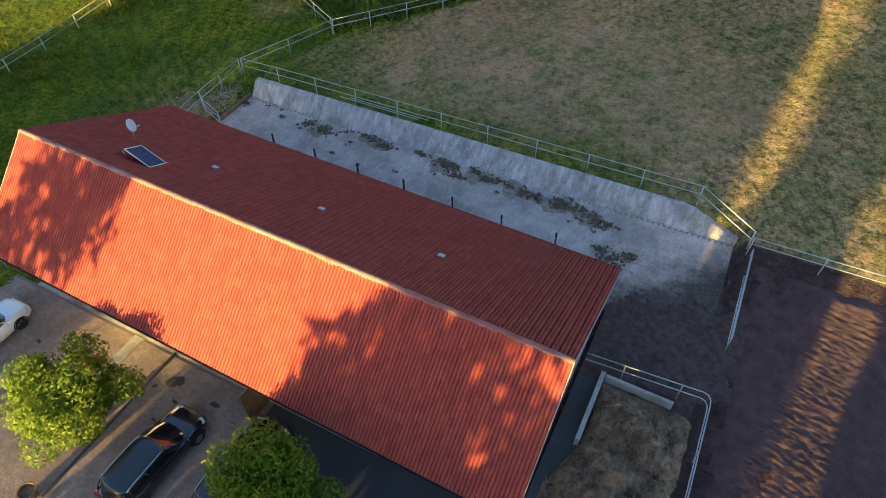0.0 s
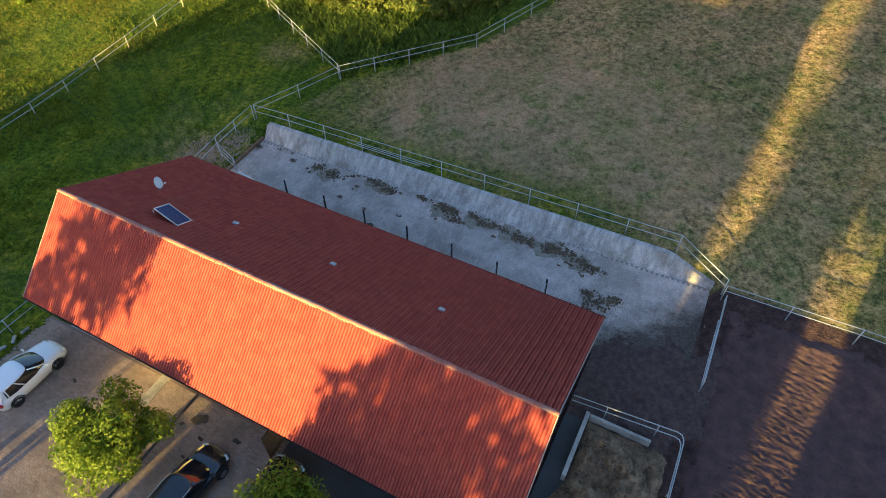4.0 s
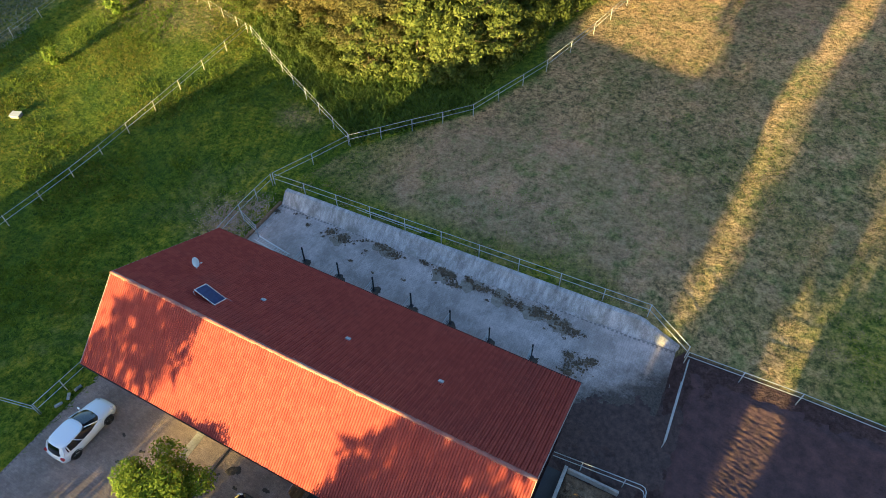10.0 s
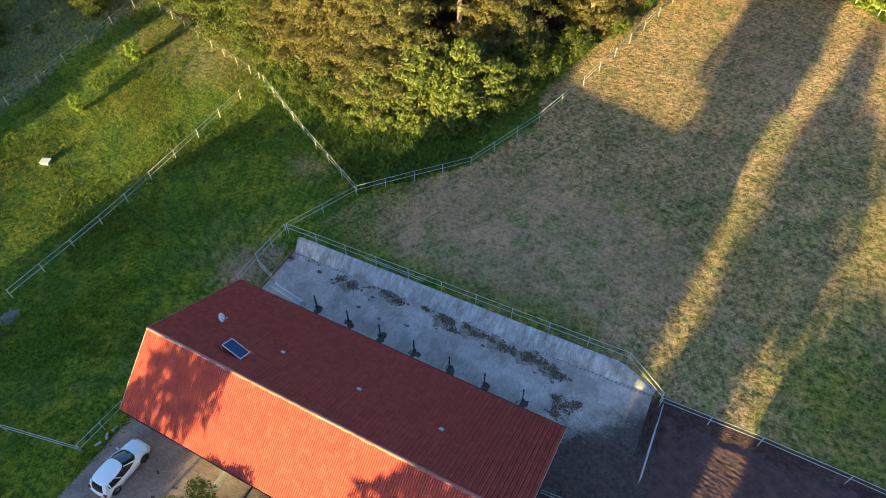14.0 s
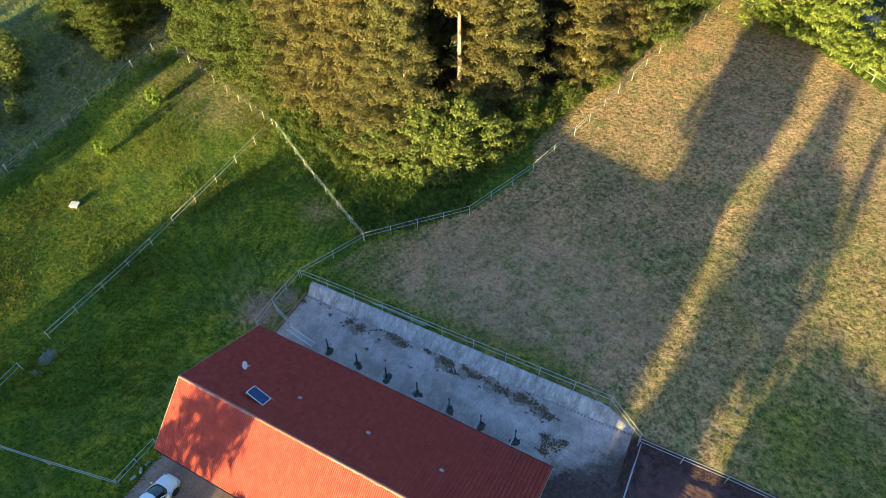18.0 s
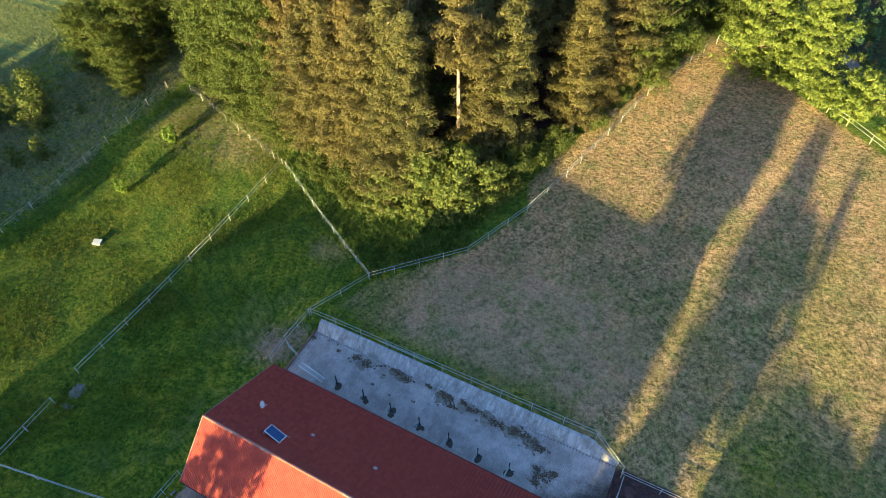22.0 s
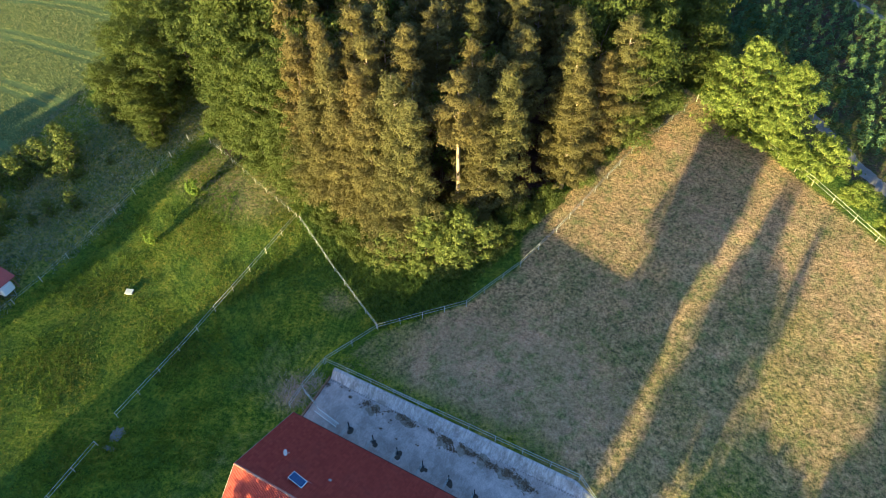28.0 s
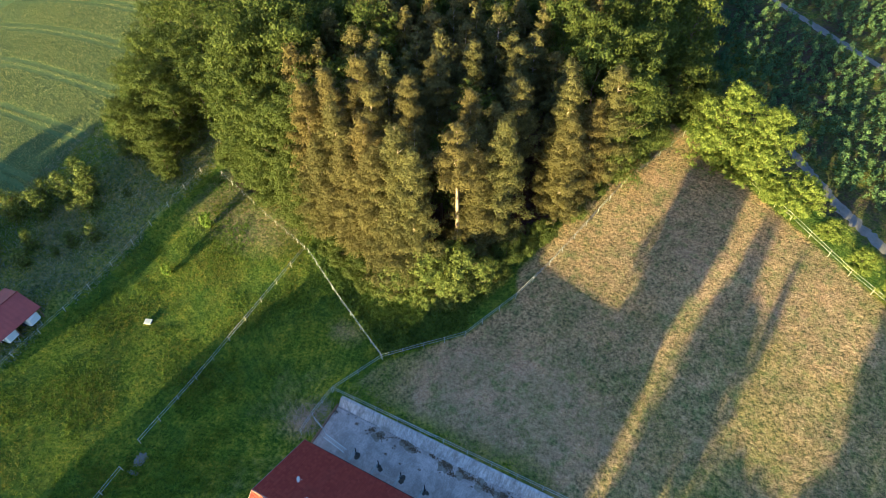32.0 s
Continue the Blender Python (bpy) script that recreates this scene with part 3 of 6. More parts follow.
build_roof(False)


def ridge_tiles():
    bm = bmesh.new()
    n = 7
    rings = []
    for y, r in ((0, 0.115), (0.06, 0.115), (0.065, 0.102), (0.42, 0.098)):
        rings.append([bm.verts.new((y, -r * 1.1 * math.cos(math.pi * k / (n - 1)), r * 0.7 * math.sin(math.pi * k / (n - 1)) - 0.03)) for k in range(n)])
    for a, b in zip(rings, rings[1:]):
        for k in range(n - 1):
            bm.faces.new((a[k], b[k], b[k + 1], a[k + 1]))
    bmesh.ops.recalc_face_normals(bm, faces=bm.faces)
    me = bpy.data.meshes.new("ridge_tile")
    bm.to_mesh(me)
    bm.free()
    me.materials.append(M_RIDGE)
    rng = np.random.default_rng(8)
    for i in range(68):
        part("ridge_tile", me, stable, "", pose(-0.02 + i * 0.3975, RIDGE_Y, RIDGE_Z + 0.07 + rng.normal(0, 0.006), rng.normal(0, 1.5), rng.normal(0, 0.8), rng.normal(0, 1)))
    v, f = [], []
    for i in range(109):
        x = i * 0.25
        for s, w in ((-1, 0.0), (1, 0.0)):
            j = 0.02 * rng.normal()
            drop = (RIDGE_Z - EAVE_SZ) / (RIDGE_Y - EAVE_S) if s < 0 else (RIDGE_Z - EAVE_NZ) / (EAVE_N - RIDGE_Y)
            d = 0.115 + j * 1.2
            v += [(x, RIDGE_Y + s * d, RIDGE_Z - d * drop + 0.045), (x, RIDGE_Y + s * 0.09, RIDGE_Z + 0.045)]
    for i in range(108):
        k = i * 4
        f += [(k, k + 4, k + 5, k + 1), (k + 3, k + 7, k + 6, k + 2)]
    part("ridge_mortar", mesh_of("ridge_mortar", v, f, M_MORTAR), stable, "pale crumbling mortar bed under the ridge tiles")


ridge_tiles()


def gutter(y, z, south):
    bm = bmesh.new()
    prof = [(0.075 * math.cos(a), 0.075 * math.sin(a)) for a in [math.pi + math.pi * k / 6 for k in range(7)]]
    prof += [(x * 0.88, zz * 0.88) for x, zz in reversed(prof)]
    rings = [[bm.verts.new((x, y + a, z + b)) for a, b in prof] for x in (-0.05, 9, 18, 27.05)]
    for a, b in zip(rings, rings[1:]):
        for k in range(len(prof)):
            bm.faces.new((a[k], b[k], b[(k + 1) % len(prof)], a[(k + 1) % len(prof)]))
    bmesh.ops.recalc_face_normals(bm, faces=bm.faces)
    part("gutter", bm, stable, "dark metal eaves gutter", None, M_GUTTER)


gutter(EAVE_S - 0.05, EAVE_SZ - 0.02, True)
gutter(EAVE_N + 0.06, EAVE_NZ - 0.02, False)


def prism(name, outline, x0, x1, mat, label=""):
    """An upright slab across the building between two x, from an outline in y and z."""
    n = len(outline)
    v = [(x0, y, z) for y, z in outline] + [(x1, y, z) for y, z in outline]
    f = [tuple(range(n - 1, -1, -1)), tuple(range(n, 2 * n))] + [(i, (i + 1) % n, n + (i + 1) % n, n + i) for i in range(n)]
    return part(name, mesh_of(name, v, f, mat), stable, label)


for x in (0.35, 26.35):
    g = terrace(x)
    prism("gable_wall", [(-10.6, g), (-1.6, g), (-1.6, 4.15), (RIDGE_Y, 7.1), (-10.6, 4.75)], x, x + 0.3, M_PLASTER, "plastered gable wall")
part("wall", box_bm(25.7, 0.3, 3.3, 0.01, (13.5, -1.75, 0.35)), stable, "plastered rear wall of the stalls", None, M_PLASTER)
for x, w in ((1.9, 2.5), (7.0, 2.6), (12.2, 2.4), (18.2, 4.4), (24.4, 3.9)):
    part("wall", box_bm(w, 0.3, 4.6 - terrace(x), 0.01, (x, -10.45, terrace(x))), stable, "plastered front wall pier", None, M_PLASTER)
part("lintel", box_bm(25.7, 0.28, 0.4, 0.01, (13.5, -10.16, 4.2)), stable, "timber beam over the front openings", None, M_WOOD)
for s in (0, 1):
    m, run = slope_frame(s == 0)
    for x in (-0.03, LONG + 0.005):
        part("verge_trim", box_bm(0.035, run + 0.02, 0.17, 0.004, (x + 0.0125 if s == 0 else LONG - x - 0.0125, run / 2, -0.1)), stable, "pale metal verge trim", m, M_VERGE)


def solar_panel():
    ob = thing("solar_panel", 5.98, -6.36, 6.585, "dark blue solar panel tilted on an aluminium frame on the tiles", "solar panel")
    # a steep wedge: low edge to the east
    W, H = 1.62, 0.98
    tilt = pose(0, 0, 0.3) @ Matrix.Rotation(radians(-25.4), 4, "X") @ Matrix.Rotation(radians(14), 4, "Y")
    part("cell_sheet", box_bm(W - 0.1, H - 0.1, 0.02, 0.002), ob, "dark blue photovoltaic sheet", tilt @ pose(0, 0, 0.022), M_CELL)
    for sx, sy, lx, ly in ((0, 1, W, 0.05), (0, -1, W, 0.05), (1, 0, 0.05, H), (-1, 0, 0.05, H)):
        part("panel_frame", box_bm(lx, ly, 0.045, 0.003, (sx * (W / 2 - 0.025), sy * (H / 2 - 0.025), 0)), ob, "aluminium edge frame", tilt, M_ALU)
    for y in (-0.42, 0.42):
        zr = -0.1 - y * 0.43
        part("rail", box_bm(2.35, 0.04, 0.04, 0.003, (0.0, y, zr + 0.1)), ob, "aluminium roof rail", None, M_ALU)
        for x in (-0.78, 0.78):
            top = (tilt @ Vector((x, y, 0))).z
            tube("strut", [(x, y, zr + 0.11), (x, y, top)], 0.017, M_ALU, ob, "aluminium strut", 6)


solar_panel()


def satellite_dish():
    ob = thing("satellite_dish", 3.1, -4.7, 5.8, "pale grey satellite dish on a short mast on the tiles", "satellite dish")
    tube("mast", [(0, 0, -0.05), (0, 0, 0.62)], 0.025, M_ALU, ob, "", 8)
    bm = bmesh.new()
    rings = []
    for i in range(6):
        r = 0.34 * i / 5
        zz = 0.11 * (i / 5) ** 2
        rings.append([bm.verts.new((r * 0.92 * math.cos(a), r * math.sin(a), zz)) for a in [2 * math.pi * k / 20 for k in range(20)]] if i else [bm.verts.new((0, 0, 0))])
    for k in range(20):
        bm.faces.new((rings[0][0], rings[1][k], rings[1][(k + 1) % 20]))
        for a, b in zip(rings[1:], rings[2:]):
            bm.faces.new((a[k], b[k], b[(k + 1) % 20], a[(k + 1) % 20]))
    bmesh.ops.solidify(bm, geom=bm.faces[:], thickness=0.012)
    bmesh.ops.recalc_face_normals(bm, faces=bm.faces)
    # looks towards the south-east sky
    aim = Vector((0.85, 0.35, 0.35)).to_track_quat("Z", "Y").to_matrix().to_4x4()
    m = Matrix.Translation((0.04, -0.02, 0.72)) @ aim
    d = part("reflector", bm, ob, "pale grey reflector bowl", m, M_DISH)
    d.data.polygons.foreach_set("use_smooth", [True] * len(d.data.polygons))
    tube("feed_arm", [m @ Vector((0, -0.3, 0.1)), m @ Vector((0, -0.12, 0.42))], 0.012, M_ALU, ob, "", 6)
    part("receiver", box_bm(0.06, 0.06, 0.12, 0.015), ob, "pale receiver head", m @ pose(0, -0.12, 0.4), M_DISH)


satellite_dish()

_vent = None
for vx in (8.35, 14.37, 20.33):
    if _vent is None:
        _vent = thing("roof_vent", vx, -4.81, 5.85, "small grey metal vent tile set in the roof", "roof vent", "roof vents")
        mm = pose(0, 0, 0, -25.4, 0, 0)
        part("flashing", box_bm(0.42, 0.36, 0.03, 0.005, (0, 0, 0.045)), _vent, "", mm, M_TILE)
        part("hood", box_bm(0.32, 0.26, 0.1, 0.04, (0, 0.02, 0.07)), _vent, "grey vent hood", mm, M_PIPE)
    else:
        copy_thing(_vent, pose(vx, -4.81, 5.85))


# ---- fences ----
def fence(name, pts, label, gap=2.9, tall=1.3, rails=(1.27, 0.72), post_r=0.035, rail_r=0.024, post_mat=None, rail_mat=None, lean=0.0, seed=1, ends=(True, True)):
    """Posts and rails along a line over the ground."""
    post_mat, rail_mat = post_mat or M_PIPE, rail_mat or M_PIPE
    rng = np.random.default_rng(seed)
    x0, y0 = pts[0][:2]
    ob = thing(name, x0, y0, float(height(x0, y0)), label, "fence")
    base = Vector(ob.matrix_basis.translation)
    spots = []
    for a, b in zip(pts, pts[1:]):
        a, b = Vector(a[:2]), Vector(b[:2])
        n = max(1, round((b - a).length / gap))
        for i in range(n):
            spots.append((a.lerp(b, i / n), i == 0))
    spots.append((Vector(pts[-1][:2]), True))
    tops = []
    me = None
    for p, corner in spots:
        g = float(height(p.x, p.y))
        j = Vector((rng.normal(0, lean), rng.normal(0, lean), 0))
        foot = Vector((p.x, p.y, g)) - base
        tops.append((foot, j))
        if me is None:
            v, f = tube_arrays([(0, 0, -0.15), (0, 0, tall)], post_r, 7)
            me = mesh_of("post", v, f, post_mat, True)
        q = part("post", me, ob)
        tilt = Vector((j.x, j.y, 1)).to_track_quat("Z", "Y").to_matrix().to_4x4()
        q.matrix_basis = Matrix.Translation(foot) @ tilt
    for h in rails:
        corners = [i for i, (_, c) in enumerate(spots) if c]
        for a, b in zip(corners, corners[1:]):
            line = [tops[i][0] + Vector((tops[i][1].x * h, tops[i][1].y * h, h)) for i in range(a, b + 1)]
            tube("rail", line, rail_r, rail_mat, ob, "", 6)
    return ob


fence("paddock_fence", [(-1.62, 7.72), (29.15, 7.92), (32.1, 5.95)], "galvanised pipe fence with two rails above the concrete bank", 3.0)
fence("field_fence", [(-1.72, 7.85), (1.5, 14.3), (9.7, 21.7), (13.3, 29.8), (15.4, 36.7), (18.3, 48.4), (19.8, 54.6), (25.3, 69.0)], "grey two-rail pipe fence along the field and the wood", 3.1, 1.25, (1.22, 0.75), 0.036, 0.024, M_DULLPIPE, M_DULLPIPE, seed=3, lean=0.01)
fence("field_fence", [(25.3, 69.0), (33.5, 64.5), (43.2, 57.6), (51.5, 50.8), (60, 45)], "weathered white two-rail fence beside the hornbeam", 3.2, 1.3, (1.25, 0.75), 0.042, 0.022, M_POST, M_WIRE, 0.02, 4)
fence("paddock_fence", [(32.15, 5.6), (38.7, 5.6), (44, 5.4), (52, 5.0)], "galvanised pipe fence between the field and the bare soil", 4.2, 1.25, (1.22, 0.8), 0.035, 0.026, seed=5)
fence("paddock_fence", [(-1.75, 7.6), (-2.2, 4.0), (-2.2, 1.5)], "galvanised pipe fence at the paddock's west end", 2.4, 1.3, seed=6)
fence("pasture_fence", [(1.3, 14.4), (-8.2, 19.4), (-17.3, 24.6)], "double grey rail fence overgrown with vines", 2.6, 1.3, (1.25, 0.75), 0.035, 0.022, M_DULLPIPE, M_DULLPIPE, seed=7, lean=0.008)
fence("pasture_fence", [(-17.5, 24.8), (-28, 28.0), (-40.5, 32.3)], "pasture fence of pale posts and white tape by the wood", 3.1, 1.15, (1.1, 0.65), 0.035, 0.008, M_POST, M_WIRE, 0.02, 8)
fence("pasture_fence", [(-18.9, -8.2), (-18.8, 8.0), (-18.3, 25.0)], "pasture fence of pale posts and two rails", 3.3, 1.15, (1.1, 0.6), 0.045, 0.022, M_POST, M_PIPE, 0.015, 9)
fence("pasture_fence", [(-18.3, -11.6), (-18.0, -18.0), (-18.0, -26)], "pasture fence of pale posts and two rails", 3.2, 1.15, (1.1, 0.6), 0.05, 0.022, M_POST, M_PIPE, 0.03, 10)
fence("boundary_fence", [(-43.6, -24), (-43.5, 1.5), (-43.9, 15), (-44.4, 31.5)], "boundary fence of pale posts and wire", 4.2, 1.2, (1.1, 0.7), 0.055, 0.01, M_POST, M_WIRE, 0.04, 11)
fence("yard_fence", [(-2.2, -11.4), (-2.4, -15.2)], "galvanised pipe gate fence by the yard", 2.0, 1.2, (1.17, 0.6), 0.035, 0.024, seed=12)
fence("yard_fence", [(-2.4, -15.3), (-8.6, -16.6), (-18.0, -18.4)], "galvanised pipe rail fence along the pasture", 4.5, 1.2, (1.17, 0.7), 0.035, 0.024, seed=13)


# ---- trees ----
def trunk_mesh(name, tall, r, mat, rng, limbs=0, spread=2.0, low=0.35, bend=0.03):
    path = [(rng.normal(0, bend) * tall * t, rng.normal(0, bend) * tall * t, tall * t - (0.3 if t == 0 else 0)) for t in (0, 0.15, 0.35, 0.6, 0.8, 1.0)]
    rad = [r * 1.25, r, r * 0.85, r * 0.6, r * 0.4, r * 0.12]
    v, f = tube_arrays(path, rad, 8)
    for i in range(limbs):
        t = rng.uniform(low, 0.85)
        a = rng.uniform(0, 6.28)
        p = Vector((np.interp(t, (0, 0.15, 0.35, 0.6, 0.8, 1.0), [q[0] for q in path]), np.interp(t, (0, 0.15, 0.35, 0.6, 0.8, 1.0), [q[1] for q in path]), tall * t))
        l = spread * rng.uniform(0.6, 1.1) * (1.15 - t * 0.6)
        d = Vector((math.cos(a), math.sin(a), rng.uniform(0.2, 0.8)))
        q = [p, p + d * l * 0.5, p + d * l + Vector((0, 0, 0.15 * l))]
        k = len(v)
        vv, ff = tube_arrays(q, [r * 0.35, r * 0.22, r * 0.06], 5)
        v += vv
        f += [tuple(j + k for j in face) for face in ff]
    return mesh_of(name, v, f, mat, True)


def broadleaf_crown(tall, radius, low, count, size, mat, rng, lobes=26, squash=1.0, leaf=leaf_cloud):
    """Lobes of leaves about an uneven crown, with gaps between them."""
    mid, half = (tall + low) / 2, (tall - low) / 2
    d = rng.normal(0, 1, (lobes, 3))
    d /= np.linalg.norm(d, axis=1, keepdims=True)
    reach = rng.uniform(0.35, 0.82, (lobes, 1))
    c = d * reach * [radius, radius, half * squash] + [0, 0, mid]
    lobe_r = rng.uniform(0.24, 0.42, lobes) * (radius + half) / 2
    which = rng.integers(0, lobes, count)
    u = rng.normal(0, 1, (count, 3))
    u /= np.linalg.norm(u, axis=1, keepdims=True)
    r = lobe_r[which][:, None] * rng.uniform(0.72, 1.08, (count, 1))
    pts = c[which] + u * r * [1, 1, 0.8]
    keep = pts[:, 2] > low * 0.7
    pts[:, 2] = low * 0.7 + (pts[:, 2] - low * 0.7) * (tall - low * 0.7) / (pts[:, 2].max() - low * 0.7)
    n = u + [0, 0, 0.5]
    return leaf("crown", pts[keep], n[keep], size, mat, rng)


def pine_crown(tall, radius, low, size, mat, rng, density=1.0, step=(0.5, 0.9), stretch=2.0, pad=0.36, loose=0.0, dome=False):
    """Tiers of boughs that carry separate pads of needles, with gaps between the tiers, pointed above."""
    pts, nor = [], []
    z = low
    while z < tall - 0.15:
        t = (z - low) / (tall - low)
        l = radius * (0.6 + 0.4 * min(1, t / 0.3)) * (1 - max(0, t - 0.2) / 0.8) ** 0.7 + 0.22
        if dome:
            l = radius * max(0.06, 1 - ((t - 0.38) / 0.64) ** 2) ** 0.5
        turn = rng.uniform(0, 6.283)
        n = rng.integers(4, 7)
        for k in range(n):
            a = turn + 6.283 * k / n + rng.normal(0, 0.3)
            ll = l * rng.uniform(0.5, 1.2)
            zz = z + rng.normal(0, loose)
            rise = rng.uniform(-0.2, 0.2) + 0.5 * t
            for q in range(int(2 + ll * 1.7)):
                u = rng.uniform(0.12, 1.0) ** 0.75
                off = rng.normal(0, 0.16) * ll
                c = np.array([np.cos(a) * u * ll - np.sin(a) * off, np.sin(a) * u * ll + np.cos(a) * off, zz + rise * u * ll])
                m = max(3, int(15 * density * rng.uniform(0.6, 1.3)))
                d = rng.normal(0, 1, (m, 3))
                d /= np.linalg.norm(d, axis=1, keepdims=True)
                pts.append(c + d * [pad, pad, pad * 0.75] * rng.uniform(0.25, 1.35, (m, 1)))
                nor.append(d + [np.cos(a) * 0.4, np.sin(a) * 0.4, 0.5])
        z += rng.uniform(*step)
    return leaf_cloud("crown", np.concatenate(pts), np.concatenate(nor), size, mat, rng, stretch)


def tree(name, x, y, label, group, trunk, crown, turn=0.0, scale=1.0, z=None, stretch=1.0, lower=None):
    ob = thing(name, x, y, float(height(x, y)) if z is None else z, label, "tree" if "bush" not in name else "bush", group, turn)
    ob.scale = (scale, scale, scale * stretch)
    part("trunk", trunk, ob)
    part("crown", crown, ob)
    if lower is not None:
        part("lower_crown", lower, ob)
    return ob


RT = np.random.default_rng(21)
PINES, FAR_PINES = [], []
for tall, rad, low in ((21, 3.3, 2.5), (22.5, 2.9, 14.6), (19.5, 3.5, 1.5), (20.5, 3.1, 4.0), (22, 2.8, 6.5)):
    t = trunk_mesh("trunk", tall, 0.24, M_PINEBARK, RT, 14, 1.4, max(0.35, low / tall + 0.02), 0.008)
    PINES.append((t, pine_crown(tall, rad, low, 0.135, M_PINE, RT, 3.0, (0.5, 0.8), 2.2, 0.52, 0.4)))
    FAR_PINES.append((t, pine_crown(tall, rad, tall * 0.5, 0.27, M_PINE, RT, 0.85, (0.6, 1.0), 2.0, 0.55, 0.4)))
OAKS, FAR_OAKS = [], []
for tall, rad, low in ((13, 4.2, 1.0), (15.5, 4.4, 1.5), (11, 3.8, 0.6)):
    t = trunk_mesh("trunk", tall * 0.85, 0.2, M_BARK, RT, 12, rad * 0.7)
    OAKS.append((t, pine_crown(tall, rad, low, 0.2, M_OAK, RT, 1.5, (0.5, 0.8), 1.5, 0.55, 0.35, True)))
    FAR_OAKS.append((t, pine_crown(tall, rad, tall * 0.35, 0.27, M_OAK, RT, 0.7, (0.7, 1.0), 1.5, 0.65, 0.35, True)))
BUSHES = []
for tall, rad, n in ((7.0, 3.6, 11500), (6.0, 3.2, 9500), (4.2, 2.4, 4800)):
    BUSHES.append((trunk_mesh("trunk", tall * 0.75, 0.1, M_BARK, RT, 14, rad * 0.8, 0.1), broadleaf_crown(tall, rad, 0.2, n, 0.19, M_OAK, RT, 64)))
YOUNG_OAKS = []
for tall, rad in ((8.4, 4.4), (7.2, 3.8)):
    YOUNG_OAKS.append((trunk_mesh("trunk", tall * 0.8, 0.14, M_BARK, RT, 16, rad * 0.8, 0.1), pine_crown(tall, rad, 0.4, 0.24, M_YOUNGOAK, RT, 1.6, (0.45, 0.7), 1.5, 0.5)))


def inside_wood(x, y):
    """How far a place lies inside the wood between the pasture, the field and the plantation."""
    if y > 112 or x < -43.5:
        return -1.0
    south = y - np.interp(x, [-44, -18, -8, 0, 8], [35, 28.5, 26, 25, 28])
    east = -1.6 - field_side(x, y) if y < 70 else 26.5 - (y - 70) * 0.28 - x
    return min(south, east, (x + 44) * 1.2 + 1.0)


# the pines that can be told apart along the wood's front: place, height of the top, kind
FRONT_PINES = [(3.1, 31.9, 27.0, 1), (7.2, 36.5, 26.0, 0), (5.3, 33.6, 20.0, 2), (11.5, 47.6, 26.5, 2), (13.0, 44.6, 23.0, 0), (16.1, 52.6, 27.0, 3), (14.4, 49.6, 22.5, 2), (-6.8, 37.6, 26.9, 4), (-11.5, 36.0, 25.6, 3), (-3.7, 29.2, 26.6, 3),
               (-0.6, 27.2, 25.2, 0), (-15.9, 39.7, 26.6, 3), (-18.2, 35.5, 26.0, 0), (-19.8, 32.6, 24.9, 2), (-14.6, 31.6, 24.4, 2), (-9.4, 30.6, 24.6, 0), (-6.6, 27.6, 22.5, 2), (-11.6, 28.6, 20.5, 2), (-3.8, 50.3, 26.0, 4), (-6.5, 44.7, 26.4, 4),
               (5.6, 44.7, 26.3, 4), (0.6, 40.5, 25.5, 4), (-16.6, 29.6, 19.0, 2), (-2.6, 25.6, 17.0, 2), (9.6, 52.0, 26.0, 4), (2.0, 53.0, 25.5, 4)]
FRONT_OAKS = [(9.0, 62.0, 28.0, 1), (14.0, 60.6, 27.5, 1), (4.0, 65.0, 28.0, 1), (16.6, 66.4, 27.0, 1), (10.6, 69.0, 28.5, 1), (18.2, 55.4, 25.5, 1), (19.0, 60.0, 22.0, 1), (-22.6, 33.4, 21.5, 1), (-26.6, 33.0, 19.6, 1), (-25.2, 37.6, 21.5, 1), (-31.0, 34.6, 18.5, 0), (-31.6, 39.4, 20.6, 1), (-36.3, 37.4, 20.4, 1), (-35.4, 34.8, 14.5, 0), (-40.2, 37.0, 17.5, 0), (-29.0, 31.8, 12.0, 2), (-23.4, 30.6, 13.5, 0), (-33.2, 33.4, 10.5, 2), (-19.8, 29.4, 11.0, 2)]


